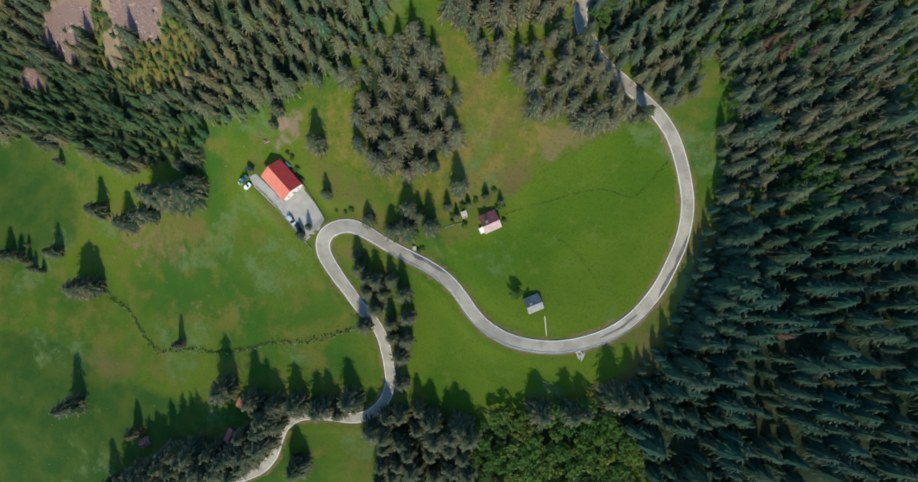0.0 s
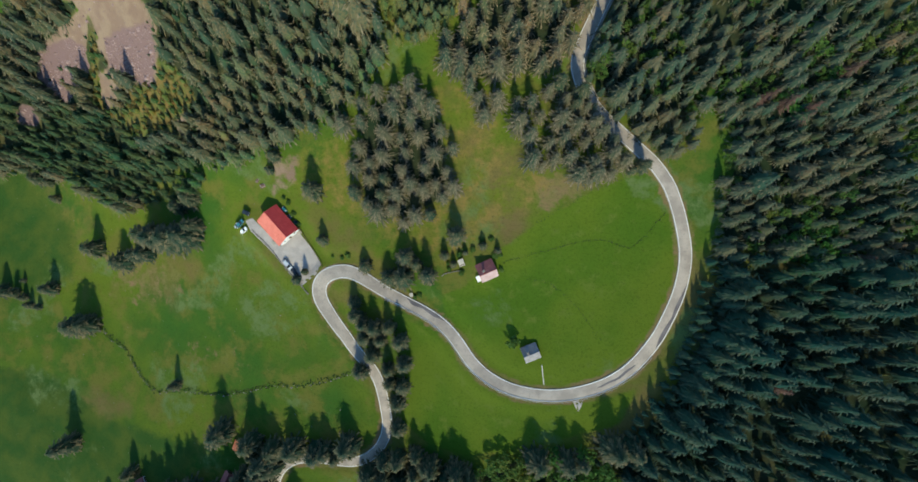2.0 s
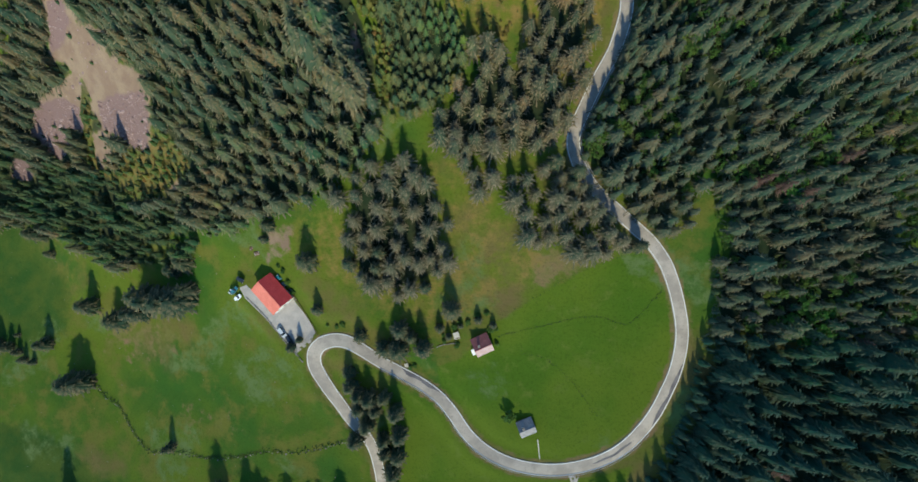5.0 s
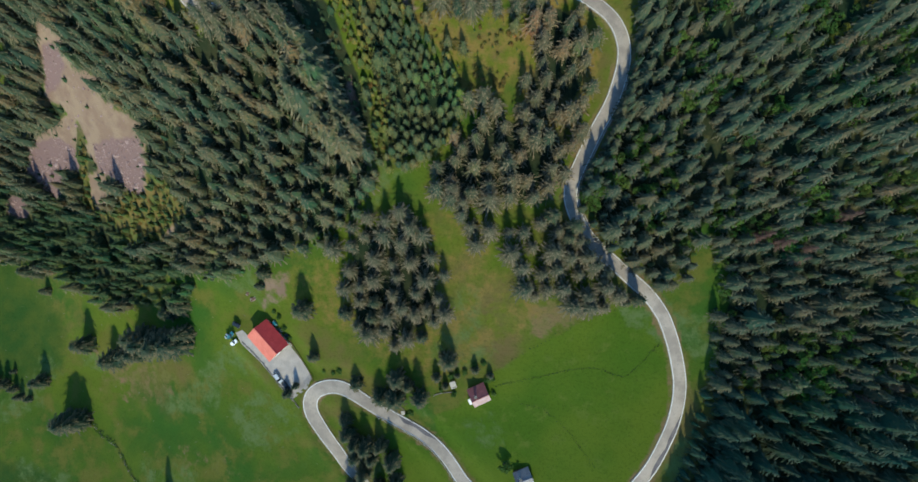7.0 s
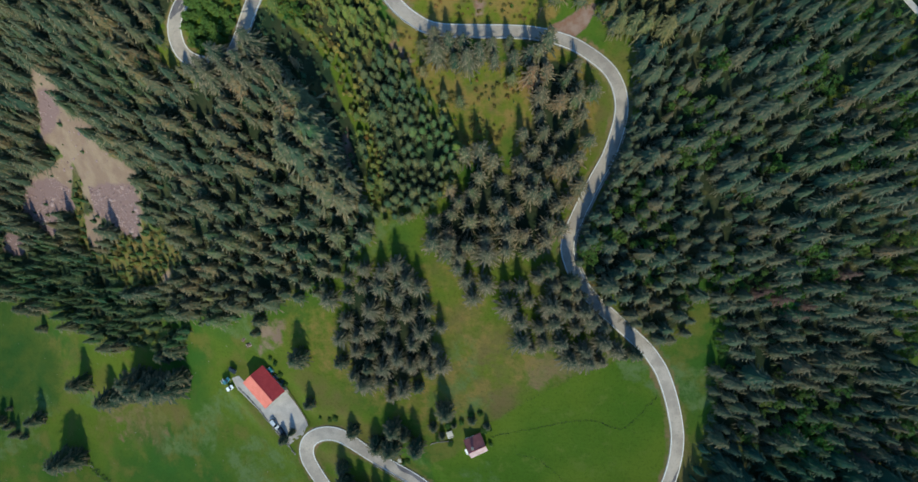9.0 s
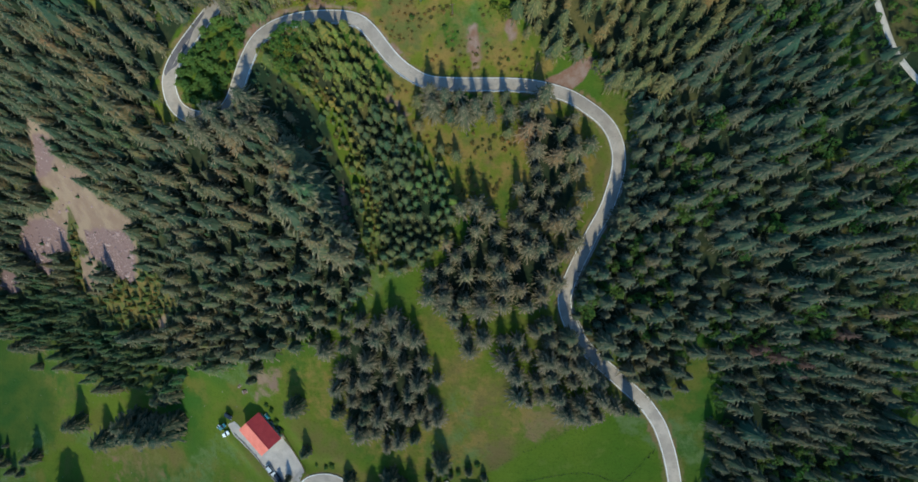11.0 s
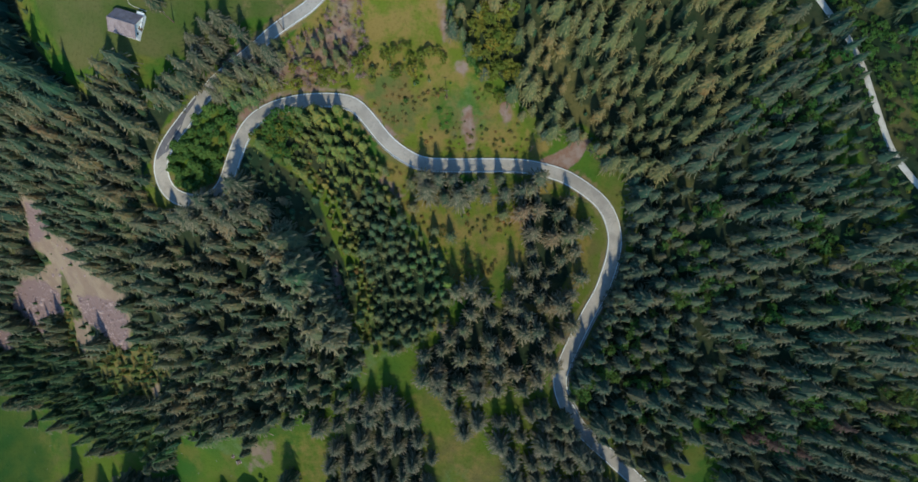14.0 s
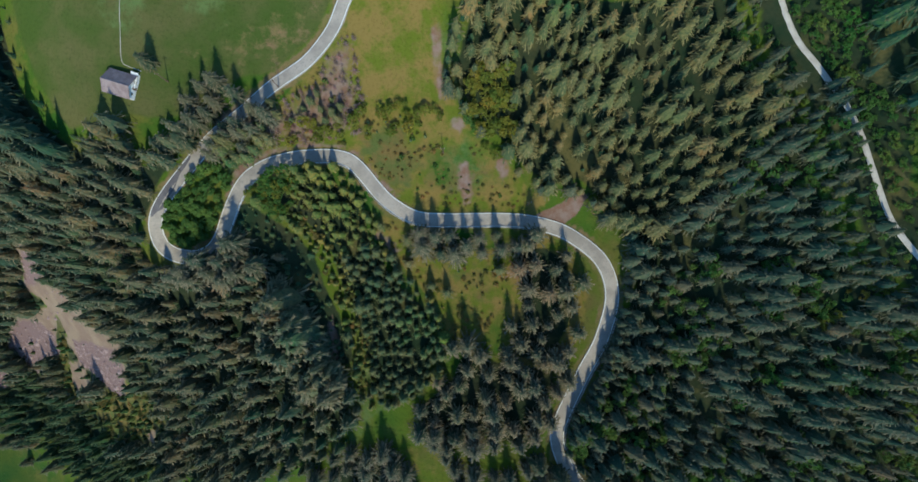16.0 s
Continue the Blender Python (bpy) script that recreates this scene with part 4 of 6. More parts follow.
lane = tagged(new("lane", ribbon("lane", LANE, LANE_Z, (1.0, 0.65, 0, -0.65, -1.0), (-0.4, 0.0, 0.06, 0.0, -0.4), M_TRACK)),
              "pale gravel forest lane through spruce wood", "lane", kind="structure")


def patch(name, poly, mat, lift=0.07):
    bm = bmesh.new()
    bm.faces.new([bm.verts.new((x, y, 0)) for x, y in poly])
    bmesh.ops.triangulate(bm, faces=bm.faces[:])
    bmesh.ops.subdivide_edges(bm, edges=bm.edges[:], cuts=5, use_grid_fill=True)
    co = np.array([v.co[:] for v in bm.verts])
    for v, z in zip(bm.verts, land(co[:, 0], co[:, 1])):
        v.co.z = z + lift
    me = bpy.data.meshes.new(name)
    bm.to_mesh(me)
    bm.free()
    me.materials.append(mat)
    return new(name, me)


yard = tagged(patch("yard", YARD, M_YARD), "worn concrete forecourt beside the red-roofed house", "forecourt", kind="structure")

# ---------------- trees ----------------
def frond(out, rng, origin, angle, length, droop, width, teeth):
    """One branch with its hanging twigs: a notched, ridged blade that curves down and out."""
    v, f, o = out
    ca, sa = math.cos(angle), math.sin(angle)

    def at(u, side, sag):
        r = length * u
        z = -droop * length * u ** 1.3 + 0.18 * length * max(0, u - 0.6) - sag
        return (origin[0] + ca * r - sa * side, origin[1] + sa * r + ca * side, origin[2] + z)

    b = len(v)
    v.append(at(0.05, 0, 0)), o.append(0.0)
    v.append(at(1.0, 0, 0)), o.append(1.0)
    spine = [b]
    for i in range(1, teeth + 1):
        u = i / (teeth + 0.6)
        v.append(at(u, 0, 0)), o.append(u)
        spine.append(len(v) - 1)
    spine.append(b + 1)
    for i in range(teeth):
        u = (i + 0.9) / (teeth + 0.6)
        w = width * (1.15 - 0.75 * u) * rng.uniform(0.75, 1.2)
        for s in (1, -1):
            v.append(at(min(1.05, u + 0.30), s * w, 0.3 * w)), o.append(min(1.0, u + 0.3))
            k = len(v) - 1
            f.append((spine[i], k, spine[i + 1]) if s < 0 else (spine[i], spine[i + 1], k))
    k1, k2 = len(v), len(v) + 1
    v.append(at(0.8, 0.35 * width, 0.1 * width)), v.append(at(0.8, -0.35 * width, 0.1 * width))
    o += [0.8, 0.8]
    f.append((spine[-2], b + 1, k1)), f.append((spine[-2], k2, b + 1))


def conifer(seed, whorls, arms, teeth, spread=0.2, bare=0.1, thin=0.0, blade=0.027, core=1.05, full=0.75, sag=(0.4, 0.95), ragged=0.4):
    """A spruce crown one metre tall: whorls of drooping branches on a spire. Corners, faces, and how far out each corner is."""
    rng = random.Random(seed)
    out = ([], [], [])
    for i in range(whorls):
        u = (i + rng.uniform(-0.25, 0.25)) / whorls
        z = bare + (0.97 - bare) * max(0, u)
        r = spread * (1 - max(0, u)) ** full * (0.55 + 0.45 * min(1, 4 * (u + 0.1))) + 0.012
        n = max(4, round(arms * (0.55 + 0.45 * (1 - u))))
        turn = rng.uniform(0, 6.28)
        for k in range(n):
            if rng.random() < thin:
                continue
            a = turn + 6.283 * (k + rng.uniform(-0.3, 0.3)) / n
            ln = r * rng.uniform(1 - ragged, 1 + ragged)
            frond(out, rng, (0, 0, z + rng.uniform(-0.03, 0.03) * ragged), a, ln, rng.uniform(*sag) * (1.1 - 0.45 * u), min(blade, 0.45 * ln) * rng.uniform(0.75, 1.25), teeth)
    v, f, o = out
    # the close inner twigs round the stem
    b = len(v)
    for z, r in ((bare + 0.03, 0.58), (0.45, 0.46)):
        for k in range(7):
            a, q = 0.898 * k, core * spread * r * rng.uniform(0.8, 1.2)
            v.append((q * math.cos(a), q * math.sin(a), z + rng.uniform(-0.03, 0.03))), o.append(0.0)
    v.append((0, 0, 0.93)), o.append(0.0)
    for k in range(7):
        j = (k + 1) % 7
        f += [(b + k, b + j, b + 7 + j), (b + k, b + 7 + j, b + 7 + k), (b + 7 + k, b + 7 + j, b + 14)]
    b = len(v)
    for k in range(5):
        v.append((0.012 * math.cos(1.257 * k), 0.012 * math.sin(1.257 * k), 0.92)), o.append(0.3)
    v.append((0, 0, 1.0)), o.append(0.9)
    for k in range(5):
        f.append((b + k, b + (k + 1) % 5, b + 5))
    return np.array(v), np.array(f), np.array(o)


def stem(height, r0, r1, sides_n=7, rings=3, seed=0):
    """A tapered, slightly bent trunk with a flared foot."""
    rng = random.Random(seed)
    v, f = [], []
    for i in range(rings + 1):
        u = i / rings
        r = r0 + (r1 - r0) * u + (0.5 * r0 if i == 0 else 0)
        dx, dy = rng.uniform(-0.1, 0.1) * r0 * i, rng.uniform(-0.1, 0.1) * r0 * i
        for k in range(sides_n):
            a = 6.283 * k / sides_n
            v.append((dx + r * math.cos(a), dy + r * math.sin(a), height * u))
    for i in range(rings):
        for k in range(sides_n):
            a, b = i * sides_n + k, i * sides_n + (k + 1) % sides_n
            f.append((a, b, b + sides_n)), f.append((a, b + sides_n, a + sides_n))
    return np.array(v), np.array(f)


def leafy(seed, clumps, leaves, wide=0.36, low=0.22):
    """A broadleaf crown one metre tall: leaf sprays on the shells of many clumps, uneven and open."""
    rng = random.Random(seed)
    v, f, o = [], [], []
    for c in range(clumps):
        a, u = rng.uniform(0, 6.283), rng.uniform(0, 1)
        z = low + (0.94 - low) * u
        rr = wide * math.sin(math.pi * (0.18 + 0.74 * u)) * math.sqrt(rng.uniform(0.15, 1))
        cx, cy, cr = rr * math.cos(a), rr * math.sin(a), rng.uniform(0.07, 0.13)
        for k in range(leaves):
            d = Vector((rng.gauss(0, 1), rng.gauss(0, 1), rng.gauss(0.35, 1))).normalized()
            mid = Vector((cx, cy, z)) + d * cr * rng.uniform(0.6, 1.1)
            tilt = (d + Vector((rng.gauss(0, 0.5), rng.gauss(0, 0.5), rng.gauss(0.3, 0.5)))).normalized()
            e1 = tilt.orthogonal().normalized()
            e2 = tilt.cross(e1)
            s = rng.uniform(0.022, 0.045)
            b = len(v)
            for w in (e1 * s * 1.5, e2 * s, -e1 * s * 1.5 - tilt * s * 0.6, -e2 * s):
                v.append(tuple(mid + w)), o.append(rng.uniform(0.2, 0.9))
            f.append((b, b + 1, b + 2)), f.append((b, b + 2, b + 3))
    return np.array(v), np.array(f), np.array(o)


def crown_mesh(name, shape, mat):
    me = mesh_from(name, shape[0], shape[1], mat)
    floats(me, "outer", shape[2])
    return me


# old spruces of the meadows and groves: each its own tree
SPRUCE_CROWNS = [crown_mesh("crown", conifer(11 + i, 18, 13, 3, spread=0.19 + 0.014 * i, bare=0.05 + 0.015 * i, blade=0.025, core=0.95, full=0.55, sag=(0.3, 0.9), ragged=0.5), M_SPRUCE) for i in range(5)]
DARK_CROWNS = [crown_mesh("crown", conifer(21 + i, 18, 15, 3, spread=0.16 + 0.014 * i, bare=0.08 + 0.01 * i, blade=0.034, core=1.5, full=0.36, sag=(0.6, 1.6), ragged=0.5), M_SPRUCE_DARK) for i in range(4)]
SPRUCE_TRUNKS = [mesh_from("trunk", *stem(0.93, 0.016, 0.004, seed=i), M_BARK) for i in range(2)]
DEAD_CROWN = crown_mesh("dry_crown", conifer(41, 15, 9, 3, spread=0.17, thin=0.25, core=0.2), M_DEAD)
LEAF_CROWNS = [crown_mesh("crown", leafy(31 + i, 46, 16), M_LEAF) for i in range(3)]


def limbed(seed):
    v, f = stem(0.62, 0.026, 0.010, seed=seed)
    rng = random.Random(seed)
    vs, fs = [v], [f]
    for k in range(6):
        bv, bf = stem(0.36, 0.010, 0.003, 5, 2, seed + k)
        m = pose(0, 0, rng.uniform(0.25, 0.55), rng.uniform(30, 55), 0, 60 * k + rng.uniform(-20, 20))
        bv = np.array([m @ Vector(p) for p in bv])
        fs.append(bf + sum(map(len, vs)))
        vs.append(bv)
    return np.vstack(vs), np.vstack(fs)


LEAF_TRUNKS = [mesh_from("trunk", *limbed(5 + i), M_BARK) for i in range(2)]


def tree(kind, x, y, height, label, group, rng, fat=1.0):
    root = new({"spruce": "spruce_tree", "dark": "spruce_tree", "leaf": "broadleaf_tree"}[kind])
    crowns, trunks = {"spruce": (SPRUCE_CROWNS, SPRUCE_TRUNKS), "dark": (DARK_CROWNS, SPRUCE_TRUNKS), "leaf": (LEAF_CROWNS, LEAF_TRUNKS)}[kind]
    for nm, data in (("trunk", rng.choice(trunks)), ("crown", rng.choice(crowns))):
        ob = new(nm, data)
        ob.parent = root
    w = height * fat * rng.uniform(0.9, 1.12)
    root.matrix_world = Matrix.LocRotScale((x, y, ground_at(x, y) - 0.15), Euler((rng.uniform(-0.03, 0.03), rng.uniform(-0.03, 0.03), rng.uniform(0, 6.28))), (w, w, height))
    return tagged(root, label, "tree", group)


def scatter(poly, gap, rng, clear_road=4.3, keep=1.0, holes=(), clump=0.0):
    """Places in an outline, thrown at random and kept apart, none on the ways or the houses."""
    p = np.array(poly)
    (x0, y0), (x1, y1) = p.min(0), p.max(0)
    n = int(5 * (x1 - x0) * (y1 - y0) / gap ** 2) + 30
    q = np.array([(rng.uniform(x0, x1), rng.uniform(y0, y1)) for _ in range(n)])
    ok = inside(q[:, 0], q[:, 1], poly) > 0
    d, i = nearest(q[:, 0], q[:, 1], ROAD)
    ok &= d > clear_road + ROAD_HALF[i] - 2.6
    ok &= nearest(q[:, 0], q[:, 1], LANE)[0] > clear_road - 2.2
    for h in holes:
        for shift in ((0, 2.5, 5) if min(u for u, _ in h) < -90 else (0,)):
            ok &= inside(q[:, 0] - shift, q[:, 1], h) < 0.5
    for hx, hy in HOUSE_PLACES:
        ok &= np.hypot(q[:, 0] - hx, q[:, 1] - hy) > 7.0
    if clump:
        ok &= wave(q[:, 0], q[:, 1], clump, 5.0) > 0.05
    cells, out = {}, []
    for x, y in q[ok]:
        c, own = (int(x // gap), int(y // gap)), gap * rng.uniform(0.72, 1.0)
        if all((x - u) ** 2 + (y - v) ** 2 > own * own for i in (-1, 0, 1) for j in (-1, 0, 1) for u, v in cells.get((c[0] + i, c[1] + j), ())):
            cells.setdefault(c, []).append((x, y))
            if rng.random() < keep:
                out.append((x, y))
    return np.array(out).reshape(-1, 2)


HOUSE_PLACES = [(-74.2, 40.5), (11.7, 21.2), (28.8, -10.2), (-92.9, 209.3), (-97.1, -55.6), (-102.6, -71.1), (-150.2, -78.7)]
rng = random.Random(7)
for i, (x, y, h) in enumerate(LONE_WEST + LONE_GARDEN + LONE_SOUTH):
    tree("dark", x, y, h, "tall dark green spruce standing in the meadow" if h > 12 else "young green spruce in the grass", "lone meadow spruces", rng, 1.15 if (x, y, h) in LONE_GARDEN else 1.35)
GROVES = ((MID_GROVE, 6.1, 11, 18, "grove spruces", "grey-green spruce in a dense meadow grove"),
          (MID_COPSE, 6.0, 12, 18, "copse spruces", "grey-green spruce in a narrow copse"),
          (BEND_GROVE, 5.2, 11, 19, "spruces by the bend", "olive spruce in the grove beside the road bend"),
          (HAIRPIN_GROVE, 5.4, 14, 20, "spruces inside the hairpin", "dark spruce on the bank inside the hairpin"),
          (ROAD_TREES, 5.2, 11, 17, "spruces below the road", "spruce on the bank just below the road"),
          (SW_ROW, 6.0, 15, 21, "row of meadow spruces", "dark spruce in the row above the lower road"),
          (SW_GROVE, 5.0, 20, 28, "lower grove spruces", "dark tall spruce in the lower grove"),
          (SOUTH_ROW, 6.5, 18, 24, "southern edge spruces", "dark tall spruce at the wood's edge"))
for poly, gap, lo, hi, group, label in GROVES:
    for x, y in scatter(poly, gap, rng, 3.3):
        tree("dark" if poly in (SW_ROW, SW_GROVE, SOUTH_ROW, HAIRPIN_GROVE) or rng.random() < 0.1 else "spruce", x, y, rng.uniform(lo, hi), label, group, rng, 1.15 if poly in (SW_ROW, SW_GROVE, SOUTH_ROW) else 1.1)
for poly in (NW_BEND_OUT, NW_BEND_IN):
    for x, y in scatter(poly, 5.0, rng, 2.9):
        tree("spruce", x, y, rng.uniform(11, 16), "brownish green spruce close beside the upper road", "spruces by the upper road", rng)
for x, y in scatter(SPUR_TREES, 5.0, rng, 2.9):
    tree("spruce", x, y, rng.uniform(10, 15), "brownish green spruce leaning over the upper road", "spruces over the upper road", rng)
for x, y, h in ((-75.6, 193.3, 14), (-54.6, 202.6, 10), (-63.3, 197.5, 9), (-82.2, 191.8, 12), (-65.3, 209.8, 9)):
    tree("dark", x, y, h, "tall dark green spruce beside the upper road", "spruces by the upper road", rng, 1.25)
for x, y in scatter(LOOP_TREES, 4.6, rng, 2.6):
    tree("spruce", x, y, rng.uniform(17, 22), "tall brownish spruce just below the upper hairpin", "spruces below the hairpin", rng)
for x, y in scatter(LOOP_BUSHES, 2.7, rng, 3.2):
    tree("leaf", x, y, rng.uniform(3.5, 6.0), "small bright green broadleaf tree inside the road loop", "broadleaf trees in the loop", rng, 1.1)
x, y = 21.9, -6.1
tree("leaf", x, y, 7.0, "round dark green broadleaf tree beside the grey barn", "", rng, 0.9)
x, y = -84.6, 215.9
tree("dark", x, y, 11.0, "dark green spruce beside the faded-roofed house", "", rng, 1.2)


def wood(name, label, poly, gap, lo, hi, shapes, mat, holes=(), keep=1.0, seed=1, fat=1.0, clear=4.3, clump=0.0, uneven=0.2, gaps=0.0, by_lane=0.35):
    """A stand of trees nobody counts: all crowns in one mesh, all trunks in another."""
    rg = random.Random(seed)
    q = scatter(poly, gap, rg, clear, keep, holes, clump)
    if gaps:
        q = q[wave(q[:, 0], q[:, 1], 21, 4.0 + seed) > -1 + gaps]
    tall = (1 + uneven * wave(q[:, 0], q[:, 1], 26, seed)) * (by_lane + (1 - by_lane) * step(3, 17, nearest(q[:, 0], q[:, 1], LANE)[0]))
    zs = land(q[:, 0], q[:, 1])
    V, F, O, T, b = [], [], [], [], 0
    TV, TF, tb = [], [], 0
    tv, tf = stem(0.9, 0.014, 0.004, 5, 1)
    for (x, y), z, k in zip(q, zs, tall):
        v, f, o = rg.choice(shapes)
        h = rg.uniform(lo, hi) * k
        w, a = h * fat * rg.uniform(0.85, 1.15), rg.uniform(0, 6.283)
        c, s = w * math.cos(a), w * math.sin(a)
        lean_x, lean_y = rg.uniform(-0.03, 0.03) * h, rg.uniform(-0.03, 0.03) * h
        V.append(np.c_[x + c * v[:, 0] - s * v[:, 1] + lean_x * v[:, 2], y + s * v[:, 0] + c * v[:, 1] + lean_y * v[:, 2], z - 0.1 + h * v[:, 2]])
        F.append(f + b)
        O.append(o)
        T.append(np.full(len(v), rg.random()))
        b += len(v)
        TV.append(np.c_[x + w * tv[:, 0] + lean_x * tv[:, 2], y + w * tv[:, 1] + lean_y * tv[:, 2], z - 0.3 + h * tv[:, 2]])
        TF.append(tf + tb)
        tb += len(tv)
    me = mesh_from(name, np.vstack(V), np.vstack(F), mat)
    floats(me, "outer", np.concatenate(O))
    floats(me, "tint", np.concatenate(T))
    root = tagged(new(name, me), label, "wood", kind="stuff")
    tk = tagged(new("trunks", mesh_from("trunks", np.vstack(TV), np.vstack(TF), M_BARK)), kind="stuff")
    tk.parent = root
    return root


OLD_SPRUCE = [conifer(251 + i, 19, 14, 2, spread=0.14 + 0.014 * i, bare=0.17, thin=0.2, blade=0.022, core=1.15, full=0.6, sag=(0.5, 1.6), ragged=0.5) for i in range(6)]
WOOD_SPRUCE = [conifer(51 + i, 12, 10, 2, spread=0.17 + 0.018 * i, bare=0.15, thin=0.12, blade=0.028, core=1.2, full=0.64, sag=(0.5, 1.6), ragged=0.6) for i in range(5)]
STAR_SPRUCE = [conifer(151 + i, 14, 12, 2, spread=0.21 + 0.016 * i, bare=0.08, blade=0.026, core=0.9, full=0.6, sag=(0.3, 0.9), ragged=0.5) for i in range(4)]
YOUNG = [conifer(71 + i, 9, 9, 2, spread=0.24 + 0.025 * i, bare=0.08, blade=0.05, core=1.2, sag=(0.6, 1.4)) for i in range(4)]
BRUSH_SHAPES = [conifer(101 + i, 5, 8, 2, spread=0.42, bare=0.15, blade=0.05, core=0.1) for i in range(3)]
M_SCRUB = foliage("heath_scrub", (0.085, 0.110, 0.022), (0.30, 0.22, 0.07), (0.34, 0.27, 0.10), True, 0.45)
M_BRUSH = foliage("dry_brushwood", (0.11, 0.075, 0.06), (0.21, 0.145, 0.12), (0.30, 0.22, 0.19), True)
WOOD_LEAF = [leafy(91 + i, 30, 11) for i in range(3)]
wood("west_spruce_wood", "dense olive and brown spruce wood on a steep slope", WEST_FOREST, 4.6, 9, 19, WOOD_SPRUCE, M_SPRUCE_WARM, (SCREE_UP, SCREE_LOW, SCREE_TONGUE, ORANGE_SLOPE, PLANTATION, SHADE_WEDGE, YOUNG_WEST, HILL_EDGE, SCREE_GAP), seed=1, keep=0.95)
wood("hill_edge_spruces", "tall dark green spruces at the edge of the hill field", HILL_TALL, 4.2, 19, 25, WOOD_SPRUCE, M_SPRUCE_W, seed=50)
wood("east_spruce_wood", "tall old spruce wood above the road", EAST_FOREST_N, 4.3, 8, 16, WOOD_SPRUCE + OLD_SPRUCE, M_SPRUCE_GREY, (GLADE_NE, NE_SUNNY), seed=2, clear=3.0, gaps=0.2, fat=1.1, uneven=0.3, by_lane=0.75)
wood("north_east_spruce_wood", "olive spruce wood above the road bend", NE_SUNNY, 4.4, 8, 16, WOOD_SPRUCE + OLD_SPRUCE, M_SPRUCE_SUNNY, (GLADE_NE, SUNNY_BUSHES), seed=23, clear=3.3, gaps=0.25, fat=1.1)
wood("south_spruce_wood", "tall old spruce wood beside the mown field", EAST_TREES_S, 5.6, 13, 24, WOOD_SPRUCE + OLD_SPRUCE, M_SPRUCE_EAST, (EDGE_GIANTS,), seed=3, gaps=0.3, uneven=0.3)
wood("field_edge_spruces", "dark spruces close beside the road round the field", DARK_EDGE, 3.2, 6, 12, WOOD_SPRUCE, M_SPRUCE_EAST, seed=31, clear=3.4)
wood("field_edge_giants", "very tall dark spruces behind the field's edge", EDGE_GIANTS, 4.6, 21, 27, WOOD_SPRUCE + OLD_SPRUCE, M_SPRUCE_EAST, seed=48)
wood("wedge_spruce_wood", "very tall dark spruces south of the shaded wedge", WEDGE_TREES, 4.0, 24, 31, WOOD_SPRUCE, M_SPRUCE_WARM, seed=18)
wood("bend_edge_spruces", "tall grey-green spruces close beside the road bend", BEND_EDGE, 4.6, 11, 15, STAR_SPRUCE, M_SPRUCE_PALE, seed=37, clear=3.0)
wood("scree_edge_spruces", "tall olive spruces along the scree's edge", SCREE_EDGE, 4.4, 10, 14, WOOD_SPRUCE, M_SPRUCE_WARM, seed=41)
wood("hollow_spruces", "low green saplings in the shaded wedge", SHADE_WEDGE, 2.5, 1.5, 4.5, YOUNG, M_YOUNG_WEST, seed=24, keep=0.85, fat=1.2)
wood("glade_spruce_wood", "grey-green spruces below the glade", GLADE_FOREST_W, 5.6, 13, 19, STAR_SPRUCE, M_SPRUCE_PALE, seed=4)
wood("road_spruce_wood", "grey-green spruces between glade and road", GLADE_FOREST_E, 5.4, 11, 17, STAR_SPRUCE, M_SPRUCE_PALE, seed=5, keep=0.7, fat=1.1)
wood("west_undergrowth", "low young conifers under the western wood", WEST_FOREST, 4.6, 2, 6, YOUNG, M_YOUNG_WEST, (SCREE_UP, SCREE_LOW, PLANTATION, SHADE_WEDGE), seed=21, keep=0.8)
wood("east_undergrowth", "low green undergrowth in the eastern wood", EAST_FOREST_N, 4.6, 2, 6, YOUNG, M_YOUNG_WEST, seed=22, keep=0.7, clear=3.3)
wood("east_thickets", "bright green thickets in the gaps of the eastern wood", EAST_FOREST_N, 3.0, 3, 7, WOOD_LEAF, M_LEAF_W, (NE_SUNNY,), seed=45, keep=0.8, clear=3.6, clump=38.0)
wood("south_undergrowth", "low green undergrowth in the southern wood", EAST_TREES_S, 5.0, 2, 7, YOUNG, M_YOUNG_WEST, seed=46, keep=0.7)
wood("road_edge_spruces", "close row of spruces along the road's upper edge", ROAD_EAST, 2.7, 9, 14, WOOD_SPRUCE, M_SPRUCE_GREY, seed=47, clear=3.0)
wood("lane_spruce_wood", "tall spruces leaning over the gravel lane", LANE_TREES, 2.6, 7, 11, WOOD_SPRUCE, M_SPRUCE_GREY, seed=29, clear=3.0, by_lane=1.0)
wood("lane_copse", "small spruces hiding the gravel lane", LANE_COPSE, 2.6, 6, 9, WOOD_SPRUCE, M_SPRUCE_GREY, seed=51, clear=3.0, by_lane=1.0)
wood("lane_side_wood", "spruces crowding the gravel lane", LANE_SIDE, 4.0, 6, 12, WOOD_SPRUCE, M_SPRUCE_GREY, seed=32, clear=3.6, by_lane=0.5)
wood("lane_bushes", "green bushes crowding the gravel lane", LANE_SIDE, 2.3, 1.5, 4.2, WOOD_LEAF, M_LEAF_W, seed=44, keep=0.8, fat=1.2, clear=3.2, by_lane=0.8)
wood("rim_bushes", "yellow-green bushes along the wood's rim", SUNNY_BUSHES, 2.8, 3, 7, WOOD_LEAF, M_SUN_LEAF, seed=33, keep=0.85, fat=1.2)
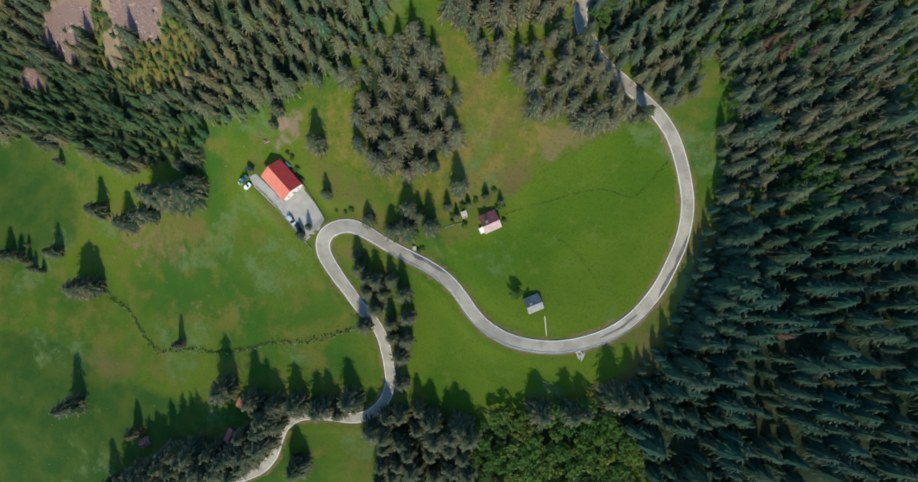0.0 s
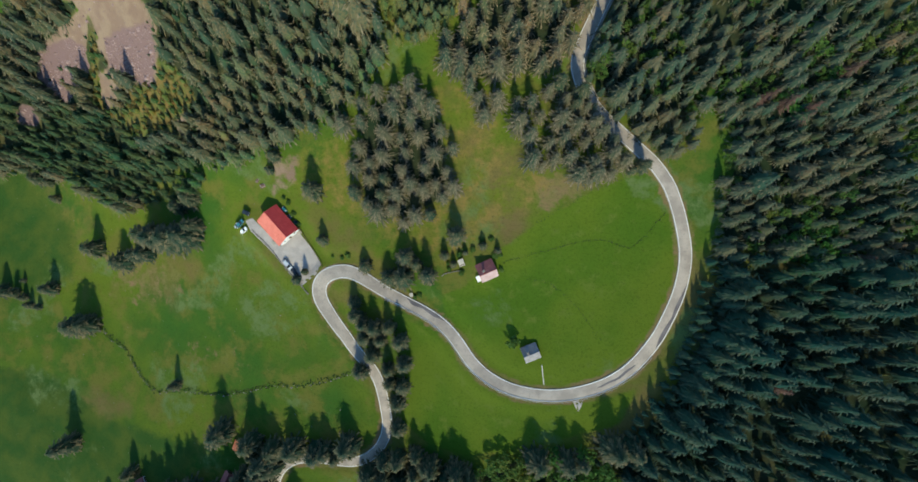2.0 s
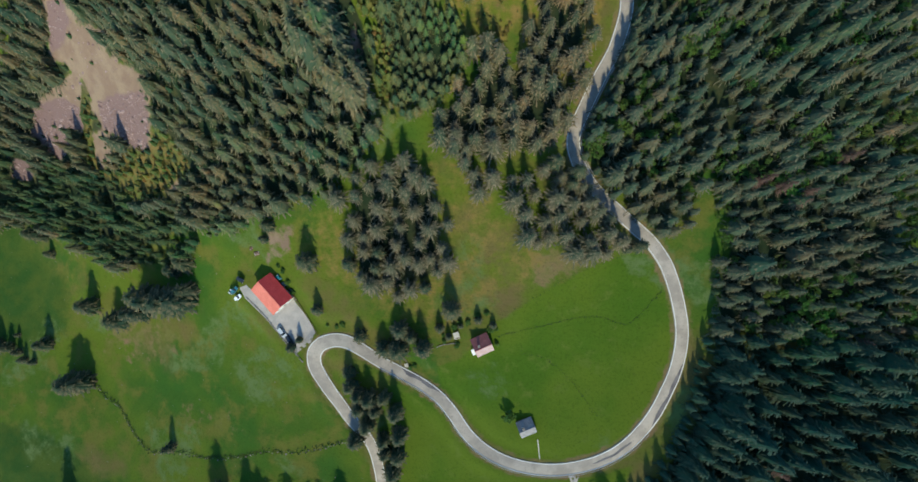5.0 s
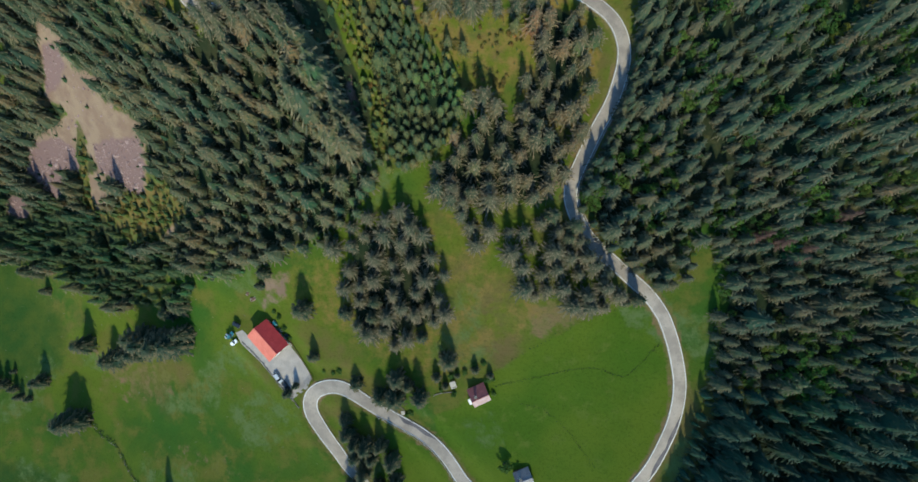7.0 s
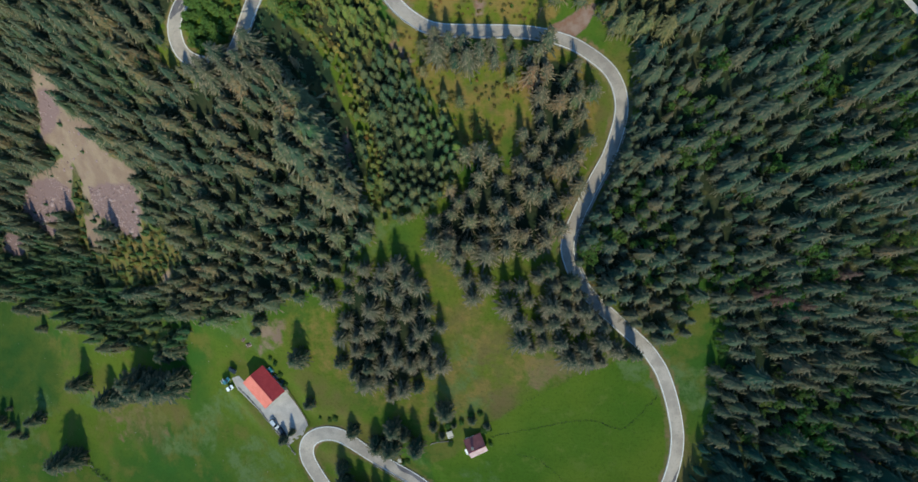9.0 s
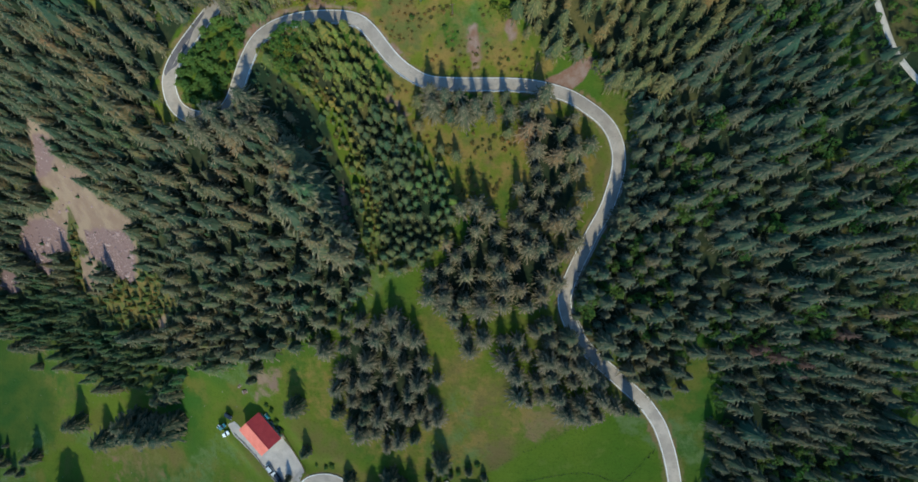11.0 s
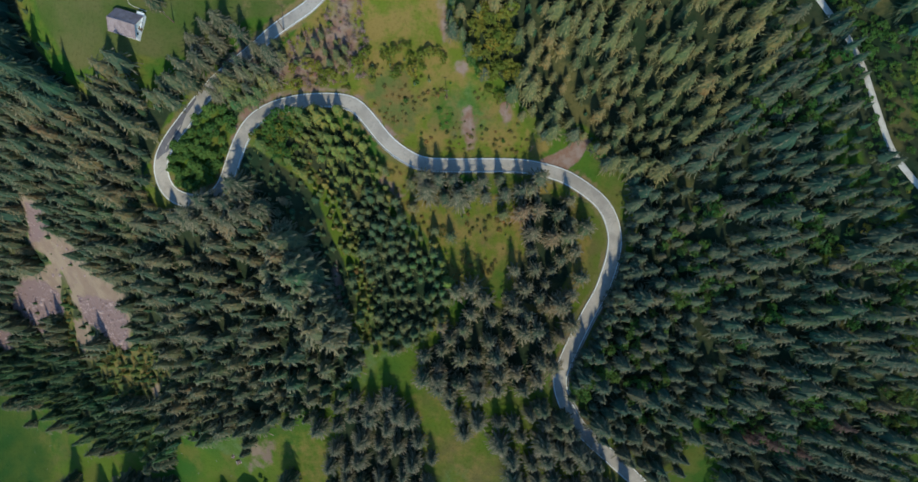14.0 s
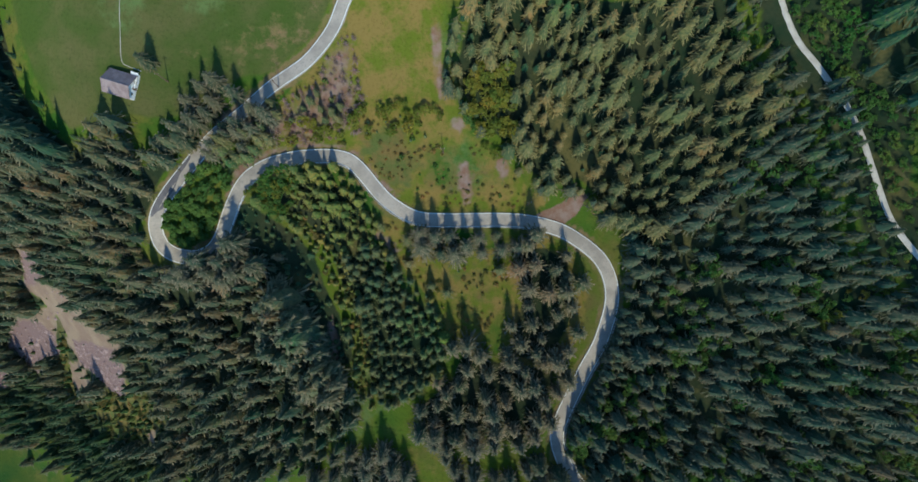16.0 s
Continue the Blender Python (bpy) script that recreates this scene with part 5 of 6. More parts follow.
wood("edge_spruce_wood", "tall dark spruces beyond the gravel lane", EDGE_FOREST_NE, 6.5, 18, 26, WOOD_SPRUCE, M_SPRUCE_W, seed=6)
wood("young_plantation", "close-set young yellow-olive conifers", PLANTATION, 2.6, 4, 9, YOUNG + WOOD_SPRUCE, M_YOUNG_OLIVE, (LEAFY_CORNER, PLANT_EDGE, PLANT_LOW), seed=7, fat=1.15, clear=3.2, uneven=0.35)
wood("lower_plantation", "close-set blue-green young conifers", PLANT_LOW, 2.7, 5, 10, WOOD_SPRUCE, M_YOUNG_BLUE, (PLANT_EDGE,), seed=43, fat=1.15)
wood("plantation_edge", "yellow-olive saplings along the plantation's edge", PLANT_EDGE, 2.2, 2.5, 5.5, YOUNG, M_YOUNG_OLIVE, (LEAFY_CORNER,), seed=35, keep=0.95, fat=1.15)
wood("plantation_scrub", "ochre scrub along the plantation's edge", PLANT_EDGE, 2.0, 0.6, 2.0, WOOD_LEAF, M_SCRUB, (LEAFY_CORNER,), seed=36, keep=0.7, fat=1.7)
wood("leafy_corner", "bright green broadleaf scrub below the upper road", LEAFY_CORNER, 3.0, 3, 6, WOOD_LEAF, M_LEAF_W, seed=17, fat=1.1, clear=3.0)
wood("leafy_corner_bushes", "yellow-green bushes among broadleaf scrub", LEAFY_CORNER, 3.4, 2.5, 5, WOOD_LEAF, M_SUN_LEAF, seed=49, fat=1.1, clear=3.0)
wood("young_west_wood", "young green conifers below the scree", YOUNG_WEST, 4.2, 8, 15, WOOD_SPRUCE, M_YOUNG_WEST, (SCREE_UP, SCREE_LOW, SCREE_TONGUE, ORANGE_SLOPE, SCREE_GAP), seed=14, keep=0.95)
wood("clearing_saplings", "scattered saplings in the clearing", CLEARING, 5.0, 0.8, 2.6, YOUNG, M_YOUNG_W, seed=8, keep=0.5)
wood("clearing_spruces", "grey-green spruces scattered over the clearing", CLEARING, 6.0, 5, 10, WOOD_SPRUCE + STAR_SPRUCE, M_SPRUCE_SUNNY, seed=52, keep=0.5, fat=1.15)
wood("slope_shrubs", "low shrubs and saplings on the slope above the road", SLOPE_SHRUBS, 4.4, 0.8, 2.6, WOOD_LEAF, M_LEAF_W, seed=9, keep=0.4, fat=1.2, clump=23.0)
wood("heath_scrub", "low ochre and yellow-green scrub on the slope", SLOPE_SHRUBS, 1.9, 0.35, 1.3, WOOD_LEAF, M_SCRUB, seed=15, keep=0.8, fat=1.9, clump=17.0)
wood("clearing_scrub", "low ochre scrub in the clearing", CLEARING, 2.0, 0.5, 1.8, WOOD_LEAF, M_SCRUB, seed=16, keep=0.7, fat=1.9, clump=13.0)
wood("brushwood", "leafless pinkish brown brushwood above the road", BRUSH, 2.0, 1.0, 3.8, BRUSH_SHAPES, M_BRUSH, seed=13, keep=0.8, fat=1.3)
wood("brush_bushes", "yellow-green bushes among leafless brushwood", BRUSH_BUSHES, 3.0, 3.0, 6.0, WOOD_LEAF, M_SUN_LEAF, seed=25, keep=0.5, fat=1.25)
wood("brush_conifers", "small dark conifers among the brushwood", BRUSH_CONIFERS, 3.2, 4.0, 8.0, WOOD_SPRUCE, M_SPRUCE_SUNNY, seed=26, keep=0.8, fat=1.2)
wood("spur_conifers", "olive spruces between the two arms of the road", SPUR_CONIFERS, 3.6, 7, 12, WOOD_SPRUCE, M_SPRUCE_SUNNY, seed=38, clear=3.4)
wood("slope_bushes", "dark and yellow-green bushes on the open slope", SLOPE_BUSHES, 2.6, 2.0, 4.6, WOOD_LEAF, M_SUN_LEAF, seed=39, keep=0.75, fat=1.25, clump=18.0)
wood("slope_conifers", "scattered dark saplings on the open slope", SLOPE_BUSHES, 3.4, 1.5, 3.5, YOUNG, M_YOUNG_BLUE, seed=40, keep=0.6)
wood("glade_bushes", "ochre and yellow-green bushes in a small glade", GLADE_NE, 2.4, 1.5, 4.0, WOOD_LEAF, M_SUN_LEAF, seed=42, keep=0.85, fat=1.2)
wood("lane_shrubs", "bright green shrubs beside the gravel lane", TRACK_SIDE, 2.0, 1.0, 3.4, WOOD_LEAF, M_LEAF_W, seed=10, keep=0.92, fat=1.5, holes=(EDGE_FOREST_NE,), clear=3.4, by_lane=1.0)
wood("broadleaf_wood", "bright green broadleaf wood below the field", SOUTH_BROADLEAF, 5.2, 8, 13, WOOD_LEAF, M_LEAF_W, seed=11)
wood("heath_saplings", "young trees on the orange slope", ORANGE_SLOPE, 3.2, 1.5, 6.5, YOUNG, M_YOUNG_W, (SCREE_UP, SCREE_TONGUE), seed=12, keep=0.75)
wood("scree_saplings", "sparse green saplings rooted in the scree", SCREE_UP, 4.5, 1.0, 4.0, YOUNG, M_YOUNG_WEST, seed=27, keep=0.16)
wood("orange_scrub", "ochre scrub below the scree", ORANGE_SLOPE, 2.2, 0.6, 2.2, WOOD_LEAF, M_SCRUB, (SCREE_UP, SCREE_TONGUE), seed=28, keep=0.6, fat=1.6)


# ---------------- houses ----------------
def box(bm, x0, x1, y0, y1, z0, z1):
    v = [bm.verts.new(p) for p in ((x0, y0, z0), (x1, y0, z0), (x1, y1, z0), (x0, y1, z0), (x0, y0, z1), (x1, y0, z1), (x1, y1, z1), (x0, y1, z1))]
    for f in ((3, 2, 1, 0), (4, 5, 6, 7), (0, 1, 5, 4), (1, 2, 6, 5), (2, 3, 7, 6), (3, 0, 4, 7)):
        bm.faces.new([v[i] for i in f])


def boxed(name, x0, x1, y0, y1, z0, z1, mat, parent, label="", bevel=0.0):
    bm = bmesh.new()
    box(bm, x0, x1, y0, y1, z0, z1)
    if bevel:
        bmesh.ops.bevel(bm, geom=bm.edges[:], offset=bevel, segments=1, affect="EDGES")
    return part(name, bm, mat, parent, label)


def house(name, label, x, y, turn, length, width, eave, rise, wall_mat, roof_mats, windows=3, chimneys=1, over=0.6, shift=0.0):
    """A gabled house: ridge along its own x. Walls, two roof slopes, ridge cap, chimneys, windows, door."""
    root = new(name)
    hx, hy = length / 2, width / 2
    corners = [ground_at(x + math.cos(radians(turn)) * a - math.sin(radians(turn)) * b, y + math.sin(radians(turn)) * a + math.cos(radians(turn)) * b) for a in (-hx, hx) for b in (-hy, hy)]
    z = 0.5 * min(corners) + 0.5 * max(corners)
    drop = z - min(corners) + 0.6
    root.matrix_world = pose(x, y, z, 0, 0, turn)
    bm = bmesh.new()
    ring = [(-hy, -drop), (hy, -drop), (hy, eave), (shift, eave + rise), (-hy, eave)]
    a = [bm.verts.new((-hx, p, q)) for p, q in ring]
    b = [bm.verts.new((hx, p, q)) for p, q in ring]
    bm.faces.new(a[::-1]), bm.faces.new(b)
    for i in range(5):
        j = (i + 1) % 5
        bm.faces.new((a[i], a[j], b[j], b[i]))
    bmesh.ops.recalc_face_normals(bm, faces=bm.faces[:])
    part("wall", bm, wall_mat, root)
    for s, mat in ((-1, roof_mats[0]), (1, roof_mats[1])):
        bm = bmesh.new()
        run = abs(s * hy - shift)
        k = rise / run
        ey, ez = s * (hy + over), eave - k * over
        ry, rz = shift, eave + rise
        prof = [(ey, ez + 0.05), (ry, rz + 0.05), (ry, rz + 0.27), (ey, ez + 0.27)]
        a = [bm.verts.new((-hx - over, p, q)) for p, q in prof]
        b = [bm.verts.new((hx + over, p, q)) for p, q in prof]
        bm.faces.new(a), bm.faces.new(b[::-1])
        for i in range(4):
            j = (i + 1) % 4
            bm.faces.new((a[j], a[i], b[i], b[j]))
        bmesh.ops.recalc_face_normals(bm, faces=bm.faces[:])
        slope = part("roof_slope", bm, mat, root)
        # standing seams or batten lines up the slope
        nb = int(length / 0.9)
        for i in range(nb + 1):
            px = -hx - over * 0.8 + (length + 1.6 * over) * i / nb
            bm = bmesh.new()
            v = [bm.verts.new(q) for q in ((px - 0.05, ey, ez + 0.27), (px + 0.05, ey, ez + 0.27), (px + 0.05, ry, rz + 0.27), (px - 0.05, ry, rz + 0.27),
                                           (px - 0.02, ey, ez + 0.33), (px + 0.02, ey, ez + 0.33), (px + 0.02, ry, rz + 0.33), (px - 0.02, ry, rz + 0.33))]
            for f in ((4, 5, 6, 7), (0, 1, 5, 4), (2, 3, 7, 6), (1, 2, 6, 5), (3, 0, 4, 7)):
                bm.faces.new([v[j] for j in f])
            bmesh.ops.recalc_face_normals(bm, faces=bm.faces[:])
            part("seam", bm, mat, slope)
    boxed("ridge_cap", -hx - over, hx + over, shift - 0.16, shift + 0.16, eave + rise + 0.2, eave + rise + 0.36, roof_mats[1], root, bevel=0.05)
    for c in range(chimneys):
        cx, cy = (-0.22 + 0.5 * c) * length, shift + 0.18 * width
        ch = boxed("chimney", cx - 0.4, cx + 0.4, cy - 0.35, cy + 0.35, eave + rise * 0.3, eave + rise + 0.9, M_PLASTER, root, bevel=0.04)
        boxed("chimney_cap", cx - 0.5, cx + 0.5, cy - 0.45, cy + 0.45, eave + rise + 0.9, eave + rise + 1.02, M_STONE, ch)
    for s in (-1, 1):
        for i in range(windows):
            wx = -hx + length * (i + 0.7) / (windows + 0.4)
            w = boxed("window", wx - 0.5, wx + 0.5, s * hy - 0.05, s * hy + 0.05, 1.0, 2.2, M_PLASTER, root)
            boxed("pane", wx - 0.42, wx + 0.42, s * hy - 0.07, s * hy + 0.07, 1.08, 2.12, M_GLASS, w)
    boxed("door", hx - 0.04, hx + 0.06, -0.5, 0.5, -0.1, 2.0, M_TIMBER, root)
    for cy in (-0.28 * width, 0.28 * width):
        w = boxed("window", hx - 0.05, hx + 0.05, cy - 0.45, cy + 0.45, 1.0, 2.1, M_PLASTER, root)
        boxed("pane", hx - 0.07, hx + 0.07, cy - 0.38, cy + 0.38, 1.08, 2.02, M_GLASS, w)
    return tagged(root, label, "house")


house("roadside_house", "large white house with a bright red gabled roof by the hairpin", -73.6, 40.3, -48, 13.0, 9.6, 4.6, 2.9, M_PLASTER, (M_SALMON_ROOF, M_RED_ROOF), 5, 0, 0.5)
house("chalet", "small white chalet with a brown-red roof in the meadow", 11.9, 21.4, 24, 6.0, 6.4, 3.4, 2.5, M_PLASTER, (M_PALE_PINK_ROOF, M_BROWN_ROOF), 2, 1, 0.5, -0.9)
house("barn", "small grey-roofed timber barn in the mown field", 28.8, -10.2, 22, 5.6, 5.6, 2.6, 2.3, M_TIMBER, (M_PALE_GREY_ROOF, M_GREY_ROOF), 1, 1, 0.4, -0.4)
house("hill_house", "white house with a faded mauve shingle roof in the upper field", -93.5, 209.6, -17, 8.0, 6.6, 2.5, 2.4, M_PLASTER, (M_MAUVE_ROOF, M_MAUVE_ROOF), 3, 0, 0.5, -0.4)
house("orange_hut", "tiny hut with an orange tiled roof under spruces", -96.8, -55.6, 70, 3.6, 3.2, 2.2, 1.1, M_TIMBER, (M_ORANGE_ROOF, M_ORANGE_ROOF), 1, 0, 0.3)
house("brown_hut", "small timber hut with a dull red roof among spruces", -102.3, -71.1, 65, 5.2, 4.4, 2.4, 1.5, M_TIMBER, (M_BROWN_ROOF, M_BROWN_ROOF), 1, 0, 0.4)
house("pink_hut", "small hut with a faded red roof under dark spruces", -150.2, -78.7, 30, 4.0, 3.6, 2.3, 1.3, M_PLASTER, (M_BROWN_ROOF, M_BROWN_ROOF), 1, 0, 0.3)


# ---------------- walls, rails and stones ----------------
def stretch(px, py, qx, qy):
    """Numbers of the road's steps between two places on it."""
    a = nearest(np.array([px]), np.array([py]), ROAD)[1][0]
    b = nearest(np.array([qx]), np.array([qy]), ROAD)[1][0]
    return np.arange(min(a, b), max(a, b))


def guard_rail(span, side, label):
    line, z, half = ROAD[span], ROAD_Z[span], ROAD_HALF[span]
    o = side * (half + 0.25)
    root = new("guard_rail")
    beam = new("beam", ribbon("beam", line, z, (o, o + side * 0.05, o + side * 0.09, o + side * 0.05, o, o - side * 0.03, o), (0.72, 0.66, 0.58, 0.50, 0.42, 0.57, 0.72), M_STEEL))
    beam.parent = root
    bm = bmesh.new()
    box(bm, -0.07, 0.07, -0.05, 0.05, -0.6, 0.75)
    post = bpy.data.meshes.new("post")
    bm.to_mesh(post)
    bm.free()
    post.materials.append(M_STEEL)
    nrm = sides(line)
    for i in range(0, len(line), 3):
        ob = new("post", post)
        ob.parent = root
        x, y = line[i] + nrm[i] * (o[i] + side * 0.14)
        ob.location = (x, y, z[i])
    return tagged(root, label, "guard rail")


guard_rail(stretch(-66.8, 168.7, 40.3, 168.4), -1, "galvanised steel guard rail along the upper road's drop")
guard_rail(stretch(70.9, -9.1, -28.6, 12.8), 1, "galvanised steel guard rail round the mown field bend")
gut = stretch(62, 139.3, 50.2, 80.3)
gutter = tagged(new("gutter", ribbon("gutter", ROAD[gut], ROAD_Z[gut], (ROAD_HALF[gut] + 0.75, ROAD_HALF[gut] + 0.6, ROAD_HALF[gut] + 0.35, ROAD_HALF[gut] + 0.2), (-0.05, 0.10, 0.10, -0.05), M_YARD)),
                "narrow concrete gutter kerb at the road's uphill edge", "gutter", kind="structure")


def rock(seed, flat=0.7):
    """A broken, faceted stone about one metre across."""
    rg = random.Random(seed)
    bm = bmesh.new()
    bmesh.ops.create_icosphere(bm, subdivisions=1, radius=0.5)
    for v in bm.verts:
        v.co *= rg.uniform(0.72, 1.15)
        v.co.z *= flat
    return bm


ROCKS = []
for i in range(5):
    bm = rock(200 + i)
    me = bpy.data.meshes.new("stone")
    bm.to_mesh(me)
    bm.free()
    me.materials.append(M_STONE)
    ROCKS.append(me)


def stone_row(name, label, line, gap, lo, hi, spread, seed, courses=1):
    rg = random.Random(seed)
    root = new(name)
    path = smooth_line(line, gap)
    nrm = sides(path)
    for i, (x, y) in enumerate(path):
        for c in range(courses):
            if rg.random() < 0.12:
                continue
            o = rg.gauss(0, spread)
            px, py, s = x + nrm[i][0] * o, y + nrm[i][1] * o, rg.uniform(lo, hi)
            ob = new("stone", rg.choice(ROCKS))
            ob.parent = root
            ob.matrix_world = Matrix.LocRotScale((px, py, ground_at(px, py) + 0.12 * s + c * 0.7 * lo), Euler((rg.uniform(-0.3, 0.3), rg.uniform(-0.3, 0.3), rg.uniform(0, 6.28))), (s * rg.uniform(0.8, 1.5), s, s))
    return tagged(root, label, "stone wall", kind="structure")


stone_row("stone_bank", "crumbling bank of grey field stones across the meadow", STONE_BANK, 1.3, 0.25, 0.85, 0.4, 21)
stone_row("yard_wall", "low dry stone wall along the drive", YARD_WALL, 0.8, 0.5, 0.9, 0.08, 22, 2)


def rubble(name, label, spots, mat):
    """Loose stones that nobody counts, in one mesh."""
    V, F, b = [], [], 0
    shapes = []
    for i in range(5):
        bm = rock(300 + i)
        bm.verts.ensure_lookup_table()
        shapes.append((np.array([v.co[:] for v in bm.verts]), np.array([[v.index for v in f.verts] for f in bm.faces])))
        bm.free()
    rg = random.Random(5)
    zs = land(spots[:, 0], spots[:, 1])
    for (x, y, s), z in zip(spots, zs):
        v, f = rg.choice(shapes)
        a = rg.uniform(0, 6.28)
        c, sn = math.cos(a) * s, math.sin(a) * s
        V.append(np.c_[x + c * v[:, 0] * 1.2 - sn * v[:, 1], y + sn * v[:, 0] * 1.2 + c * v[:, 1], z + 0.1 * s + s * v[:, 2]])
        F.append(f + b)
        b += len(v)
    return tagged(new(name, mesh_from(name, np.vstack(V), np.vstack(F), mat)), label, "rubble", kind="stuff")


rg = random.Random(17)
spots = []
for poly, gap in ((ROCKS_A, 1.0), (ROCKS_B, 0.95), (ROCKS_C, 1.3), (SCREE_LOW, 1.1), (SCREE_UP, 3.0)):
    for x, y in scatter(poly, gap, rg, 4.0):
        low = 0.5 + 0.5 * math.sin(0.13 * x + 1.3) * math.cos(0.17 * y)
        if rg.random() < 0.25 + 0.75 * low:
            spots.append((x, y, min(2.2, 0.35 + rg.expovariate(2.6))))
rubble("scree_blocks", "broken pinkish grey rock blocks on the scree", np.array(spots), M_SCREE)
spots = []
for x, y in scatter([(-235, -100), (-40, -100), (-30, 0), (-90, 70), (-235, 60)], 11.0, rg, 6.0):
    spots.append((x, y, rg.uniform(0.15, 0.5)))
rubble("meadow_stones", "small pale stones strewn in the pasture", np.array(spots), M_STONE)


def tufts(name, label, spots, mat, seed=3):
    """Clumps of rank grass, each a spray of blades, in one mesh."""
    rg = random.Random(seed)
    V, F, O, T = [], [], [], []
    zs = land(spots[:, 0], spots[:, 1])
    for (x, y, s), z in zip(spots, zs):
        t = rg.random()
        for k in range(6):
            a, r = rg.uniform(0, 6.283), s * rg.uniform(0.5, 1.0)
            w = 0.35 * r
            b = len(V)
            V += [(x - w * math.sin(a), y + w * math.cos(a), z - 0.05), (x + w * math.sin(a), y - w * math.cos(a), z - 0.05),
                  (x + r * math.cos(a), y + r * math.sin(a), z + s * rg.uniform(0.35, 0.8))]
            F.append((b, b + 1, b + 2))
            O += [0.1, 0.1, 0.8]
            T += [t, t, t]
    me = mesh_from(name, V, F, mat)
    floats(me, "outer", O)
    floats(me, "tint", T)
    return tagged(new(name, me), label, "grass", kind="stuff")


spots = []
for line, wide, s0, gap in ((FIELD_PATH, 0.2, 0.36, 0.4), (FIELD_PATH_B, 0.25, 0.3, 0.45), (FIELD_FENCE, 0.5, 0.3, 0.8), (STONE_BANK, 0.7, 0.55, 0.22)):
    for x, y in smooth_line(line, gap):
        spots.append((x + rg.gauss(0, wide), y + rg.gauss(0, wide) + (0.7 if line is STONE_BANK else 0), s0 * rg.uniform(0.6, 1.5)))
tufts("rank_grass", "dark rank grass along old field edges", np.array(spots), M_TUFT)

# ---------------- round the houses ----------------
def car(label, x, y, turn, paint, long=4.2, wide=1.75, high=1.45, boxy=0.0):
    """A parked car: body, glazed cabin with roof, four wheels, lamps and bumpers."""
    root = new("parked_car")
    hx, hy = long / 2, wide / 2

    def loft(rows, name, mat, parent, label_=""):
        bm = bmesh.new()
        rings = []
        for px, half, z0, z1 in rows:
            rings.append([bm.verts.new(p) for p in ((px, -half, z0), (px, half, z0), (px, half * 0.94, z1), (px, -half * 0.94, z1))])
        for a, b in zip(rings, rings[1:]):
            for i in range(4):
                bm.faces.new((a[i], a[(i + 1) % 4], b[(i + 1) % 4], b[i]))
        bm.faces.new(rings[0][::-1]), bm.faces.new(rings[-1])
        bmesh.ops.recalc_face_normals(bm, faces=bm.faces[:])
        bmesh.ops.bevel(bm, geom=bm.edges[:], offset=0.05, segments=2, affect="EDGES")
        return part(name, bm, mat, parent, label_)

    loft([(-hx, hy * 0.86, 0.35, 0.72), (-hx + 0.25, hy * 0.97, 0.26, 0.92), (-0.1 * long, hy, 0.24, 0.94), (0.22 * long, hy, 0.24, 0.93), (hx - 0.3, hy * 0.95, 0.26, 0.80), (hx, hy * 0.8, 0.38, 0.62)], "body", CAR_PAINT[paint], root)
    cab = loft([(-hx + 0.18 + 0.25 * (1 - boxy), hy * 0.84, 0.9, 0.95), (-hx + 0.75, hy * 0.8, 0.9, high - 0.06), (0.08 * long, hy * 0.8, 0.9, high - 0.05), (0.27 * long, hy * 0.84, 0.88, 0.93)], "cabin_glass", M_GLASS, root, "dark cabin windows")
    loft([(-hx + 0.7, hy * 0.76, high - 0.07, high - 0.02), (-0.15 * long, hy * 0.8, high - 0.07, high + 0.02), (0.1 * long, hy * 0.76, high - 0.07, high - 0.02)], "car_roof", CAR_PAINT[paint], root)
    for sx in (-0.31, 0.31):
        for sy in (-1, 1):
            bm = bmesh.new()
            bmesh.ops.create_cone(bm, cap_ends=True, segments=14, radius1=0.32, radius2=0.32, depth=0.2, matrix=pose(sx * long, sy * (hy - 0.08), 0.32, 90, 0, 0))
            wheel = part("tyre", bm, M_RUBBER, root)
            bm = bmesh.new()
            bmesh.ops.create_cone(bm, cap_ends=True, segments=10, radius1=0.19, radius2=0.16, depth=0.22, matrix=pose(sx * long, sy * (hy - 0.08), 0.32, 90, 0, 0))
            part("rim", bm, M_STEEL, wheel, "steel rim")
    for sy in (-1, 1):
        boxed("headlight", hx - 0.14, hx - 0.02, sy * hy * 0.62 - 0.14, sy * hy * 0.62 + 0.14, 0.58, 0.70, M_STEEL, root, "clear headlight", 0.02)
    z = ground_at(x, y) + 0.06
    nx, ny = math.cos(radians(turn)), math.sin(radians(turn))
    rise = ground_at(x + nx, y + ny) - ground_at(x - nx, y - ny)
    root.matrix_world = pose(x, y, z, 0, -math.degrees(math.atan2(rise, 2)), turn)
    return tagged(root, label, "car", "parked cars")


car("white hatchback parked beside the red-roofed house", -89.7, 38.8, 32, "white")
car("black car parked on the grass by the house", -88.7, 46, -25, "black")
car("dark teal estate car parked beside the house", -91.2, 41.8, 40, "teal", 4.5)
car("silver small car parked behind the estate car", -93.6, 41.3, 40, "silver", 3.8)
car("long silver van parked on the forecourt drive", -70.9, 24.2, -52, "silver", 5.2, 1.95, 2.0, 0.8)
car("black car parked behind the van on the drive", -67.8, 20.9, -52, "black", 4.4)


